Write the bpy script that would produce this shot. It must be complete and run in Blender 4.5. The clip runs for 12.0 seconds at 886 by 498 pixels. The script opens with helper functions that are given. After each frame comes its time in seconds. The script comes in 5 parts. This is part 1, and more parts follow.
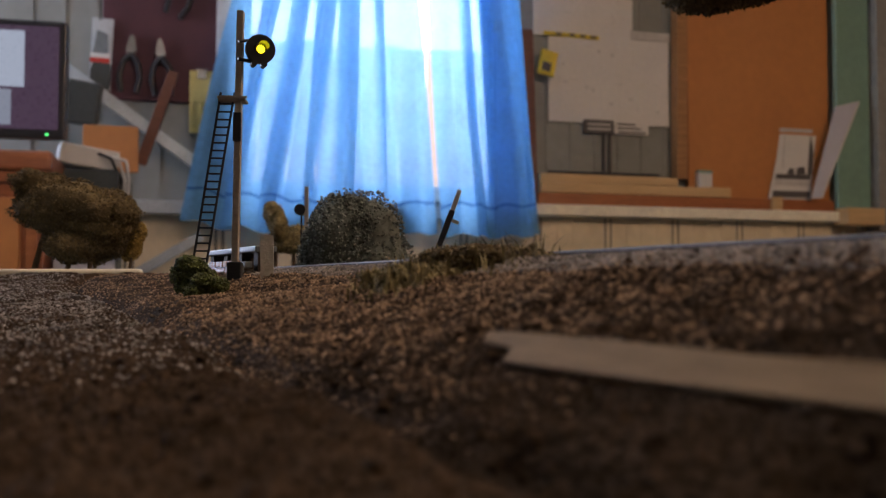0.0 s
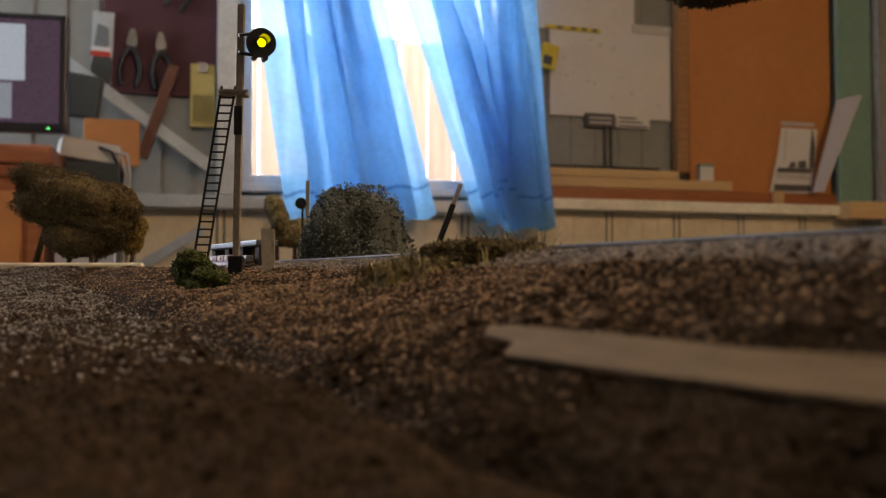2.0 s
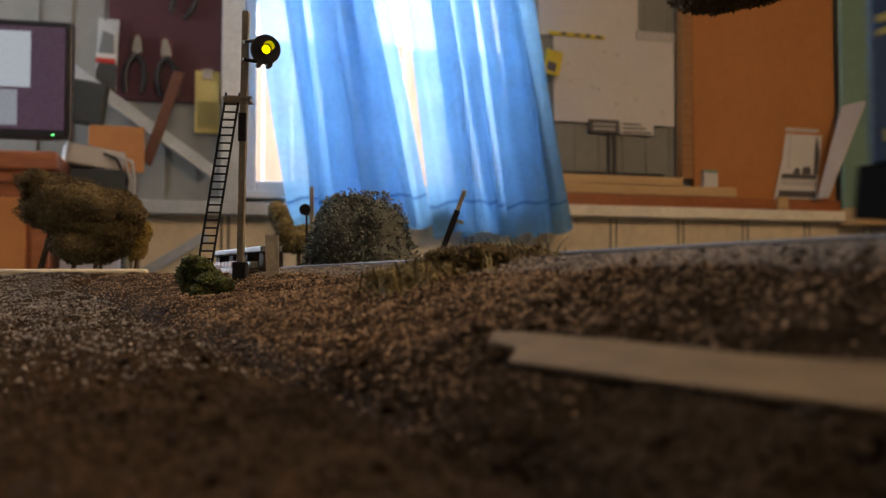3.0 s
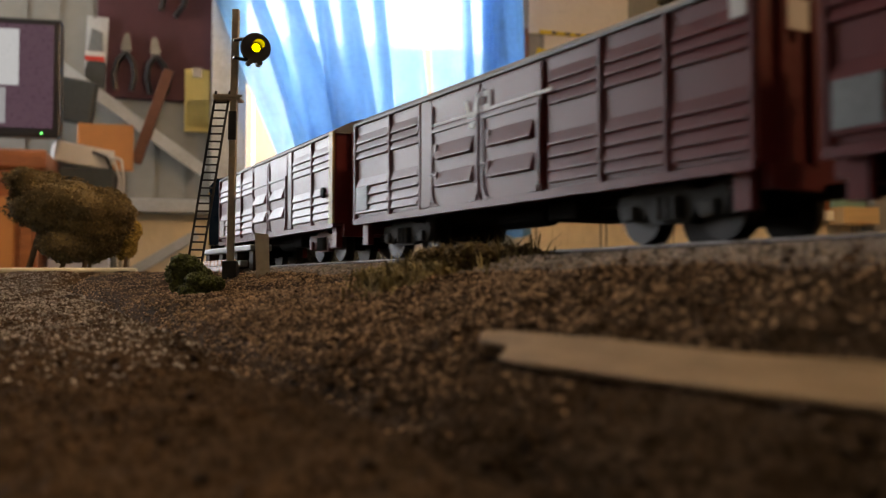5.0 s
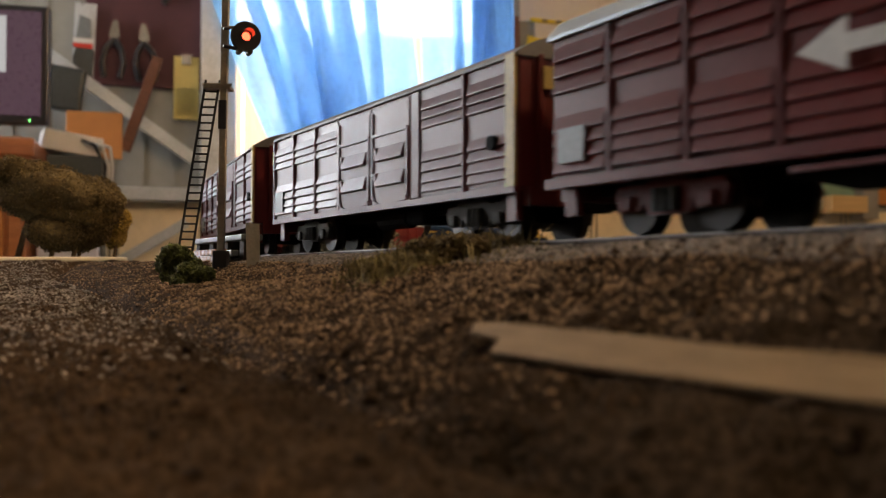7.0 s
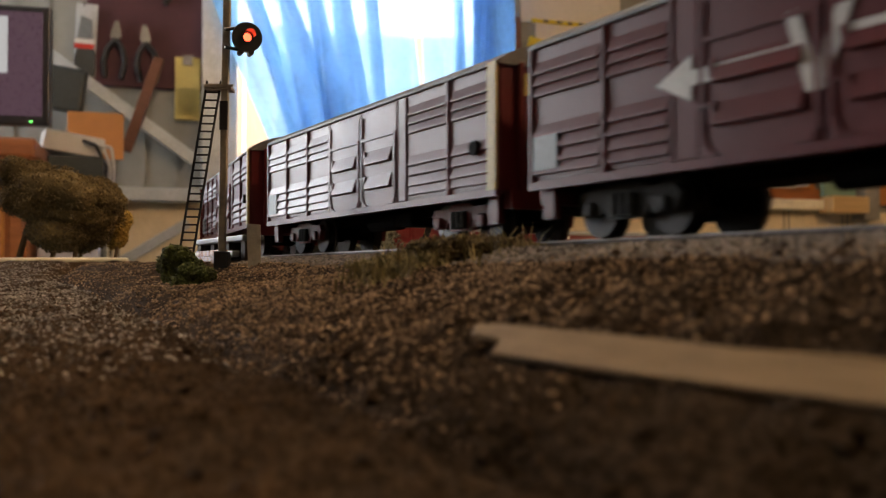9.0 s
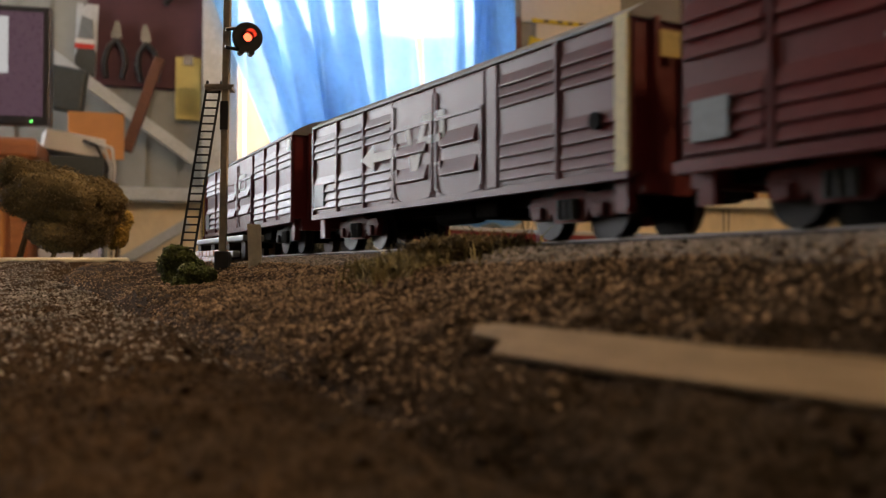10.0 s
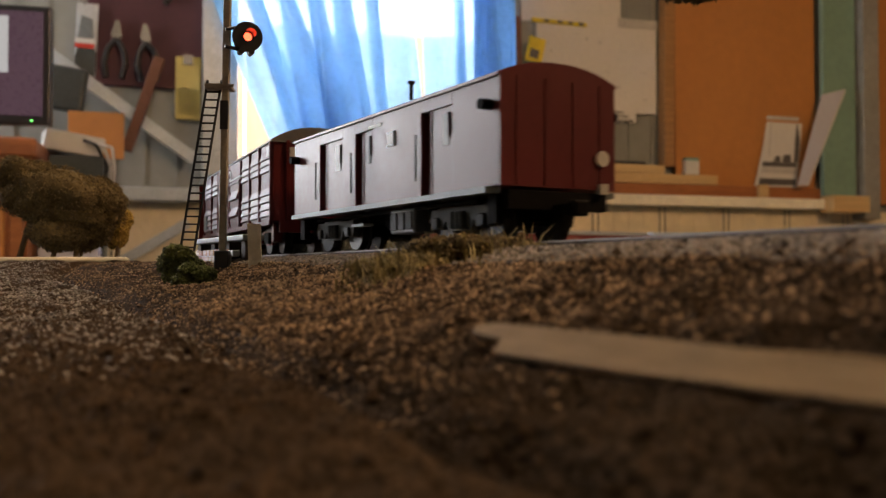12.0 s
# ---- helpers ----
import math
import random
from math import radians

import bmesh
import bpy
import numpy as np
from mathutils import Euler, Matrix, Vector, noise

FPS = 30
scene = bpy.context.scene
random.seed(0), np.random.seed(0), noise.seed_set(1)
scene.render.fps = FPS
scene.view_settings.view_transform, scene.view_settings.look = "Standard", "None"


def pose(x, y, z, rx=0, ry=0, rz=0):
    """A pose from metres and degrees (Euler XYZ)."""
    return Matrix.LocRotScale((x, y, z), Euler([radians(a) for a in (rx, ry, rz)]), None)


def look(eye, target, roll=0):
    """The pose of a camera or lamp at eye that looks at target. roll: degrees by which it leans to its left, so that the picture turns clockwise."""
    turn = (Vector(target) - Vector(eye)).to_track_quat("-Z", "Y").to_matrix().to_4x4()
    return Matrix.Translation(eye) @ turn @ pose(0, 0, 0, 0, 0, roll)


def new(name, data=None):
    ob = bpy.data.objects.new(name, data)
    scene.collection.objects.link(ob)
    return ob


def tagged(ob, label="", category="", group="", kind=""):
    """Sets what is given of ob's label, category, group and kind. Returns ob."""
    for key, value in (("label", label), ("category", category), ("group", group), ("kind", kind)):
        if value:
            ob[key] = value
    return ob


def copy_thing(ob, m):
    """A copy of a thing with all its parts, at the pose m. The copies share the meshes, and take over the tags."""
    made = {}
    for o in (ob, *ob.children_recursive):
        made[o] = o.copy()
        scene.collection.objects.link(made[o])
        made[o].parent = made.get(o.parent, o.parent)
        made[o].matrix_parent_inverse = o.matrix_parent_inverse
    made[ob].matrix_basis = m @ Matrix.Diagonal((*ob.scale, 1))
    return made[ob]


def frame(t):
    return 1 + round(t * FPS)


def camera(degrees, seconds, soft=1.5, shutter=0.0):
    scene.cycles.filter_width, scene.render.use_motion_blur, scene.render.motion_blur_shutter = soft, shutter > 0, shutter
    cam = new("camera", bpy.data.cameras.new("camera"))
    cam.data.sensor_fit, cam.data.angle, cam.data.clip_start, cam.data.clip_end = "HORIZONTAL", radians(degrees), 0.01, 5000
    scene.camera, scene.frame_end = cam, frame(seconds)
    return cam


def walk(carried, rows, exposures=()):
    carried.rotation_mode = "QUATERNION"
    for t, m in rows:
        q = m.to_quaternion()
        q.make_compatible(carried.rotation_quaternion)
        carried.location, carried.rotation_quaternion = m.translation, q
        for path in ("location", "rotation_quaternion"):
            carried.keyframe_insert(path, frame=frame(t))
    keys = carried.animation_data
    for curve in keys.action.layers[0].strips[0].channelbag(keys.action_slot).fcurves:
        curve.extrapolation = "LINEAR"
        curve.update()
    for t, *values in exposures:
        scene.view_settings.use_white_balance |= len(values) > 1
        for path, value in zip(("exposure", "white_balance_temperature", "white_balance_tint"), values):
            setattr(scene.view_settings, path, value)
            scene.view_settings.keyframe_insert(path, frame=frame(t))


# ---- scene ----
cam = camera(51.66, 12.0, soft=1.25, shutter=0.16)
EYE = 1.0        # height of the lens over the shed floor
TILT = 2.01


def aim(t, right, down, dx=0.0, dz=0.0):
    """A row of the camera's path: degrees turned to the right and downwards, metres shifted."""
    return (t, pose(dx, 0, EYE + dz, 90 + TILT - down, 0, -right))


CAMERA_ROWS = [
    aim(0.0, 0.14, -0.28), aim(0.5, 0.11, -0.28), aim(1.0, 0.11, -0.21), aim(1.5, 0.11, -0.11), aim(2.0, 0.07, 0.11),
    aim(2.5, 0, 0), aim(3.0, -0.18, -0.28), aim(3.2, -0.25, -0.32), aim(4.0, 0.1, -0.3), aim(4.8, 0.42, -0.25),
    aim(5.0, 0.42, -0.21), aim(5.5, 0.42, -0.11), aim(6.0, 0.44, 0.0, 0, 0.0001), aim(6.5, 0.81, 0.28, 0, 0.0003),
    aim(7.0, 1.02, 0.53, -0.0002, 0.0005), aim(7.5, 0.99, 0.52, -0.0002, 0.0006), aim(9.0, 0.95, 0.5, -0.0002, 0.0006),
    aim(10.0, 0.92, 0.5, -0.0002, 0.0006), aim(11.0, 0.95, 0.55, -0.0002, 0.0006), aim(12.0, 0.92, 0.53, -0.0002, 0.0006)]
walk(cam, CAMERA_ROWS, exposures=[(0, 1.1, 6000, 20), (0.5, 1.1, 6000, 18), (1.0, 1.0, 6200, 13), (2.0, 1.1, 6600, 14), (3.2, 1.18, 6700, 15), (4.8, 1.45, 7700, 16), (11.5, 1.45, 7700, 16), (12.0, 1.38, 7800, 17)])
cam.data.dof.use_dof = True
cam.data.dof.focus_distance = 0.31
cam.data.dof.aperture_fstop = 26.0

# ---- light ----
world = bpy.data.worlds.new("sky")
scene.world = world
world.use_nodes = True
wn = world.node_tree.nodes
sky = wn.new("ShaderNodeTexSky")
sky.sky_type, sky.sun_disc, sky.sun_elevation, sky.sun_rotation = "NISHITA", False, radians(53), radians(200)
sky.dust_density, sky.air_density, sky.ozone_density = 7.0, 0.7, 0.6
wn["Background"].inputs["Strength"].default_value = 0.15
world.node_tree.links.new(sky.outputs[0], wn["Background"].inputs["Color"])

WALL = pose(0, 3, 0, 0, 0, 16)   # the frame of the window wall: x along it, -y into the room


def lamp(name, kind, m, energy, color, size=0.0, size_y=0.0):
    data = bpy.data.lights.new(name, kind)
    data.energy, data.color = energy, color
    ob = new(name, data)
    ob.matrix_world = m
    if kind == "AREA":
        data.shape, data.size, data.size_y = "RECTANGLE", size, size_y
    return ob


sun = lamp("sun", "SUN", look((0, 0, 10), (2.2, 5.5, 2.0)), 4.5, (1.0, 0.94, 0.84))
sun.data.angle = radians(0.5)
# daylight standing in the window openings
lamp("window_light", "AREA", WALL @ pose(-0.2, 1.0, 2.85, -48, 0, 0), 20, (0.93, 0.96, 1.0), 1.2, 0.6)
lamp("side_window_light", "AREA", WALL @ pose(-2.62, -0.45, 1.65, -90, 0, 90), 15, (0.80, 0.89, 1.0), 0.74, 1.0)
lamp("corner_window_light", "AREA", WALL @ pose(-2.2, 0.02, 1.65, -90, 0, 0), 12, (0.60, 0.77, 1.0), 0.5, 0.9)

# ---- materials ----


def mat(name, color, rough=0.6, metal=0.0, vary=0.25, scale=20.0, bump=0.1, dark=None, detail=6.0, per=None, spec=0.5, coat=0.0):
    """A node material: two scales of noise on the colour, fine relief, uneven gloss."""
    m = bpy.data.materials.new(name)
    m.use_nodes = True
    n, l = m.node_tree.nodes, m.node_tree.links
    b = n["Principled BSDF"]
    tc = n.new("ShaderNodeTexCoord")
    big = n.new("ShaderNodeTexNoise")
    big.inputs["Scale"].default_value, big.inputs["Detail"].default_value = scale, detail
    small = n.new("ShaderNodeTexNoise")
    small.inputs["Scale"].default_value, small.inputs["Detail"].default_value = scale * 9, 4
    l.new(tc.outputs["Object"], big.inputs["Vector"])
    l.new(tc.outputs["Object"], small.inputs["Vector"])
    mix = n.new("ShaderNodeMath")
    mix.operation = "MULTIPLY_ADD"
    l.new(small.outputs["Fac"], mix.inputs[0])
    mix.inputs[1].default_value = 0.5
    half = n.new("ShaderNodeMath")
    half.operation = "MULTIPLY"
    half.inputs[1].default_value = 0.5
    l.new(big.outputs["Fac"], half.inputs[0])
    l.new(half.outputs[0], mix.inputs[2])
    ramp = n.new("ShaderNodeValToRGB")
    lo = dark or tuple(c * (1 - vary) for c in color)
    hi = tuple(min(1, c * (1 + vary)) for c in color)
    ramp.color_ramp.elements[0].position, ramp.color_ramp.elements[1].position = 0.32, 0.68
    ramp.color_ramp.elements[0].color, ramp.color_ramp.elements[1].color = (*lo, 1), (*hi, 1)
    l.new(mix.outputs[0], ramp.inputs[0])
    out = ramp.outputs[0]
    if per:
        src = n.new("ShaderNodeNewGeometry").outputs["Random Per Island"] if per == "island" else n.new("ShaderNodeObjectInfo").outputs["Random"]
        hsv = n.new("ShaderNodeHueSaturation")
        mr = n.new("ShaderNodeMapRange")
        mr.inputs["To Min"].default_value, mr.inputs["To Max"].default_value = 0.5, 1.6
        l.new(src, mr.inputs["Value"])
        l.new(mr.outputs[0], hsv.inputs["Value"])
        l.new(out, hsv.inputs["Color"])
        out = hsv.outputs[0]
    l.new(out, b.inputs["Base Color"])
    rr = n.new("ShaderNodeMapRange")
    rr.inputs["To Min"].default_value, rr.inputs["To Max"].default_value = max(0.03, rough - 0.12), min(1, rough + 0.12)
    l.new(small.outputs["Fac"], rr.inputs["Value"])
    l.new(rr.outputs[0], b.inputs["Roughness"])
    b.inputs["Metallic"].default_value = metal
    b.inputs["Specular IOR Level"].default_value = spec
    b.inputs["Coat Weight"].default_value = coat
    if bump:
        bp = n.new("ShaderNodeBump")
        bp.inputs["Strength"].default_value, bp.inputs["Distance"].default_value = bump, 0.4 / scale
        l.new(mix.outputs[0], bp.inputs["Height"])
        l.new(bp.outputs[0], b.inputs["Normal"])
    return m


def wood(name, color, rough=0.55, stretch=(1, 14, 14), scale=6.0, contrast=0.35):
    """Timber with grain along local x."""
    m = mat(name, color, rough, vary=contrast, scale=scale, bump=0.15)
    n, l = m.node_tree.nodes, m.node_tree.links
    mp = n.new("ShaderNodeMapping")
    mp.inputs["Scale"].default_value = stretch
    tc = next(k for k in n if k.type == "TEX_COORD")
    l.new(tc.outputs["Object"], mp.inputs["Vector"])
    for k in n:
        if k.type == "TEX_NOISE":
            l.new(mp.outputs[0], k.inputs["Vector"])
    return m


def glow(name, color, strength, base=(0.02, 0.02, 0.02)):
    m = mat(name, base, 0.3, bump=0)
    b = m.node_tree.nodes["Principled BSDF"]
    b.inputs["Emission Color"].default_value = (*color, 1)
    b.inputs["Emission Strength"].default_value = strength
    return m


def cloth(name, color, thin=0.55):
    m = mat(name, color, 0.8, scale=8, vary=0.15, bump=0.05)
    n, l = m.node_tree.nodes, m.node_tree.links
    b = n["Principled BSDF"]
    tr = n.new("ShaderNodeBsdfTranslucent")
    ramp = next(k for k in n if k.type == "VALTORGB")
    l.new(ramp.outputs[0], tr.inputs["Color"])
    mx = n.new("ShaderNodeMixShader")
    mx.inputs[0].default_value = thin
    l.new(b.outputs[0], mx.inputs[1])
    l.new(tr.outputs[0], mx.inputs[2])
    weave = n.new("ShaderNodeMixShader")      # light passing straight through the open weave
    weave.inputs[0].default_value = 0.10
    l.new(mx.outputs[0], weave.inputs[1])
    l.new(n.new("ShaderNodeBsdfTransparent").outputs[0], weave.inputs[2])
    l.new(weave.outputs[0], n["Material Output"].inputs["Surface"])
    return m


def glass(name):
    m = bpy.data.materials.new(name)
    m.use_nodes = True
    b = m.node_tree.nodes["Principled BSDF"]
    b.inputs["Transmission Weight"].default_value, b.inputs["Roughness"].default_value, b.inputs["IOR"].default_value = 1, 0.02, 1.1
    return m


M = {
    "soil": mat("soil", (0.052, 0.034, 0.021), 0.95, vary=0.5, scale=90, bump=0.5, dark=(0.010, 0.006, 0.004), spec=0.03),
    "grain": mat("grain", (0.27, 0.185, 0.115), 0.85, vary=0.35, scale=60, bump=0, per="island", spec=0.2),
    # brown grains whose dark colour carries the foreground's shade
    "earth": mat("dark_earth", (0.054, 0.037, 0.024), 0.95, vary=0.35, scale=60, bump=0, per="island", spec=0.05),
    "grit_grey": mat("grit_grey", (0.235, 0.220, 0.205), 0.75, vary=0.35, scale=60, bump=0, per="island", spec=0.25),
    "ballast": mat("ballast", (0.17, 0.142, 0.120), 0.75, vary=0.35, scale=60, bump=0, per="island"),
    "wagon": mat("wagon_red", (0.120, 0.016, 0.019), 0.40, vary=0.12, scale=60, bump=0.0, spec=0.28),
    "wagon_z": mat("wagon_oxide", (0.13, 0.014, 0.013), 0.38, vary=0.18, scale=60, bump=0.003, spec=0.26),
    "van": mat("van_red", (0.115, 0.022, 0.028), 0.38, vary=0.05, scale=50, bump=0.002, spec=0.27),
    "roof": mat("roof_grey", (0.16, 0.165, 0.17), 0.55, vary=0.2, scale=50, bump=0.05),
    "silver": mat("silver_roof", (0.34, 0.40, 0.45), 0.42, 0.35, vary=0.12, scale=50, bump=0.05),
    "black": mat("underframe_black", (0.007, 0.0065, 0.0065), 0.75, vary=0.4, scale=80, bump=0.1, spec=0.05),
    "bogie": mat("bogie_grey", (0.040, 0.043, 0.042), 0.6, 0.0, vary=0.35, scale=90, bump=0.1, spec=0.16),
    "bogie_red": mat("bogie_red", (0.12, 0.016, 0.014), 0.5, vary=0.35, scale=90, bump=0.1, spec=0.25),
    "steel": mat("wheel_steel", (0.016, 0.015, 0.015), 0.4, 0.1, vary=0.2, scale=60, bump=0, spec=0.3),
    "white": mat("decal_white", (0.62, 0.6, 0.56), 0.5, vary=0.12, scale=90, bump=0),
    "yellow": mat("end_yellow", (0.55, 0.42, 0.13), 0.5, vary=0.25, scale=90, bump=0),
    "plate": mat("plate_grey", (0.14, 0.16, 0.165), 0.45, vary=0.2, scale=90, bump=0),
    "plate_dark": mat("plate_dark", (0.03, 0.04, 0.042), 0.45, vary=0.3, scale=90, bump=0),
    "blue": mat("loco_blue", (0.008, 0.020, 0.045), 0.3, vary=0.15, scale=50, bump=0.004, spec=0.10),
    "gold": mat("loco_gold", (0.62, 0.40, 0.05), 0.38, vary=0.12, scale=50, bump=0.02),
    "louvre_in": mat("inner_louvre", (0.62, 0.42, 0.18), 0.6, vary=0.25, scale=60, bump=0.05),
    "rail": mat("rail_rust", (0.045, 0.03, 0.024), 0.65, 0.1, vary=0.3, scale=80, bump=0.05),
    "railtop": mat("rail_head", (0.26, 0.235, 0.22), 0.55, 0.3, vary=0.1, scale=80, bump=0),
    "sleeper": mat("sleeper_brown", (0.05, 0.036, 0.028), 0.8, vary=0.4, scale=70, bump=0.3),
    "mast": mat("mast_grey", (0.40, 0.36, 0.29), 0.5, vary=0.25, scale=70, bump=0.05),
    "ladder": mat("ladder_black", (0.02, 0.021, 0.024), 0.5, vary=0.3, scale=70, bump=0),
    "pale": mat("pale_plank", (0.48, 0.44, 0.36), 0.7, vary=0.2, scale=60, bump=0.15),
    "leaf_dark": mat("bush_foam", (0.13, 0.145, 0.125), 0.9, vary=0.4, scale=70, bump=0, per="island"),
    "leaf_olive": mat("tree_foam", (0.115, 0.084, 0.034), 0.9, vary=0.45, scale=60, bump=0, per="island"),
    "leaf_green": mat("shrub_foam", (0.06, 0.075, 0.018), 0.9, vary=0.45, scale=60, bump=0, per="island"),
    "leaf_yellow": mat("yellow_foam", (0.30, 0.21, 0.05), 0.9, vary=0.4, scale=60, bump=0, per="island"),
    "straw": mat("straw_tuft", (0.19, 0.155, 0.065), 0.8, vary=0.45, scale=60, bump=0, per="island"),
    "lavender": mat("pale_lavender", (0.52, 0.52, 0.6), 0.6, vary=0.06, scale=8, bump=0.02),
    "lath": wood("lath_wood", (0.27, 0.170, 0.078), 0.8, (25, 160, 160), 6.0, 0.3),
    "cream": mat("cream_paint", (0.84, 0.78, 0.62), 0.4, vary=0.2, scale=14, bump=0.08),
    "bark": mat("bark", (0.11, 0.07, 0.035), 0.9, vary=0.4, scale=60, bump=0.3),
    "curtain": cloth("blue_curtain", (0.17, 0.42, 0.72), 0.60),
    "hem": cloth("blue_hem", (0.05, 0.2, 0.5), 0.3),
    "clad": mat("cream_cladding", (0.74, 0.63, 0.44), 0.5, vary=0.12, scale=3, bump=0.05),
    "wallgrey": mat("grey_cladding", (0.23, 0.235, 0.215), 0.55, vary=0.12, scale=3, bump=0.05),
    "steelgrey": mat("galvanised", (0.42, 0.46, 0.5), 0.42, 0.5, vary=0.2, scale=12, bump=0.05),
    "frame": mat("window_frame", (0.55, 0.6, 0.64), 0.45, 0.2, vary=0.1, scale=10, bump=0.02),
    "ply": mat("orange_board", (0.50, 0.20, 0.055), 0.5, vary=0.09, scale=4, bump=0.03),
    "green": mat("green_board", (0.20, 0.34, 0.27), 0.6, vary=0.12, scale=5, bump=0.05),
    "stud": wood("brown_stud", (0.36, 0.17, 0.06), 0.55),
    "pine": wood("pine", (0.60, 0.40, 0.19), 0.5, contrast=0.15),
    "redwood": wood("redwood", (0.34, 0.115, 0.035), 0.4),
    "cabinet": wood("cabinet_wood", (0.36, 0.12, 0.045), 0.35),
    "darkplank": wood("dark_plank", (0.15, 0.055, 0.03), 0.6),
    "paper": mat("paper", (0.66, 0.63, 0.58), 0.8, vary=0.06, scale=8, bump=0.02),
    "ink": mat("faint_ink", (0.50, 0.475, 0.44), 0.8, vary=0.2, scale=30, bump=0),
    "inkdark": mat("dark_ink", (0.10, 0.09, 0.085), 0.8, vary=0.3, scale=30, bump=0),
    "cardyellow": mat("yellow_card", (0.56, 0.46, 0.15), 0.55, vary=0.15, scale=20, bump=0.02),
    "maroon": mat("maroon_board", (0.075, 0.022, 0.03), 0.7, vary=0.2, scale=12, bump=0.05),
    "plastic": mat("black_plastic", (0.016, 0.016, 0.018), 0.35, vary=0.2, scale=20, bump=0),
    "chrome": mat("tool_steel", (0.13, 0.13, 0.13), 0.35, 0.9, vary=0.2, scale=30, bump=0),
    "whitebox": mat("white_plastic", (0.6, 0.58, 0.55), 0.5, vary=0.08, scale=20, bump=0),
    "red": mat("red_plastic", (0.5, 0.03, 0.02), 0.4, vary=0.1, scale=20, bump=0),
    "yellowmark": mat("yellow_mark", (0.65, 0.5, 0.04), 0.6, vary=0.3, scale=30, bump=0),
    "screen": glow("screen", (0.58, 0.65, 0.72), 0.26),
    "screen_side": glow("screen_side", (0.18, 0.10, 0.17), 0.13),
    "screen_text": glow("screen_text", (0.42, 0.46, 0.52), 0.22),
    "sky_glow": glow("sky_glow", (0.90, 0.95, 1.0), 3.2),
    "led": glow("power_led", (0.1, 1.0, 0.2), 3.0),
    "lens_yellow": glow("lens_yellow", (1.0, 0.85, 0.0), 2.2),
    "lens_red": glow("lens_red", (1.0, 0.06, 0.03), 3.0),
    "headlight": glow("headlight", (1.0, 0.8, 0.5), 6.0),
    "bulb": glow("bulb_glow", (1.0, 0.75, 0.45), 10.0),
    "glass": glass("pane_glass"),
    "carglass": mat("dark_glass", (0.015, 0.018, 0.022), 0.2, vary=0.1, scale=20, bump=0, spec=0.10),
    "fence": wood("fence_timber", (0.50, 0.40, 0.32), 0.8, (14, 14, 1), 3.0, 0.25),
    "concrete": mat("concrete", (0.28, 0.27, 0.25), 0.85, vary=0.2, scale=4, bump=0.1),
    "ceiling": mat("ceiling_board", (0.5, 0.47, 0.42), 0.8, vary=0.1, scale=3, bump=0.05),
    "lawn": mat("dry_ground", (0.16, 0.13, 0.07), 0.95, vary=0.3, scale=2, bump=0.2),
}

# ---- building helpers ----


def part(name, bm, material, parent=None, label="", smooth=False):
    me = bpy.data.meshes.new(name)
    bm.to_mesh(me)
    bm.free()
    me.materials.append(M[material])
    if smooth:
        for p in me.polygons:
            p.use_smooth = True
    ob = new(name, me)
    if parent:
        ob.parent = parent
    if label:
        tagged(ob, label)
    return ob


def again(ob, parent, m):
    """One more part on the same mesh."""
    o = new(ob.name.split(".")[0], ob.data)
    o.parent = parent
    o.matrix_basis = m
    return o


def thing(name, label, category, m=None, group="", kind=""):
    ob = new(name)
    ob.empty_display_size = 0.02
    if m is not None:
        ob.matrix_basis = m
    return tagged(ob, label, category, group, kind)


def box(bm, x0, x1, y0, y1, z0, z1, m=None, bev=0.0):
    a = Matrix.Translation(((x0 + x1) / 2, (y0 + y1) / 2, (z0 + z1) / 2)) @ Matrix.Diagonal((abs(x1 - x0), abs(y1 - y0), abs(z1 - z0), 1))
    r = bmesh.ops.create_cube(bm, size=1, matrix=(m @ a) if m is not None else a)
    if bev:
        es = list({e for v in r["verts"] for e in v.link_edges})
        bmesh.ops.bevel(bm, geom=es, offset=bev, segments=2, affect="EDGES", profile=0.5)
    return bm


def B(*args, **kw):
    return box(bmesh.new(), *args, **kw)


def cyl(bm, p, q, r0, r1=None, seg=12):
    p, q = Vector(p), Vector(q)
    d = q - p
    m = Matrix.Translation((p + q) / 2) @ d.to_track_quat("Z", "Y").to_matrix().to_4x4()
    bmesh.ops.create_cone(bm, cap_ends=True, segments=seg, radius1=r0, radius2=r0 if r1 is None else r1, depth=d.length, matrix=m)
    return bm


def prism(bm, pts, y0, y1, axis="y"):
    """Extrudes an outline (u, v): along y with u=x, v=z; along x with u=y, v=z."""
    f = (lambda u, v, w: (u, w, v)) if axis == "y" else (lambda u, v, w: (w, u, v))
    a = [bm.verts.new(f(u, v, y0)) for u, v in pts]
    b = [bm.verts.new(f(u, v, y1)) for u, v in pts]
    bm.faces.new(a)
    bm.faces.new(b[::-1])
    n = len(pts)
    for i in range(n):
        bm.faces.new((a[i], b[i], b[(i + 1) % n], a[(i + 1) % n]))
    bmesh.ops.recalc_face_normals(bm, faces=bm.faces)
    return bm


def mesh_np(name, verts, faces, material, smooth=False):
    me = bpy.data.meshes.new(name)
    me.from_pydata(verts.tolist() if hasattr(verts, "tolist") else verts, [], faces.tolist() if hasattr(faces, "tolist") else faces)
    me.materials.append(M[material])
    if smooth:
        me.polygons.foreach_set("use_smooth", [True] * len(me.polygons))
    return new(name, me)


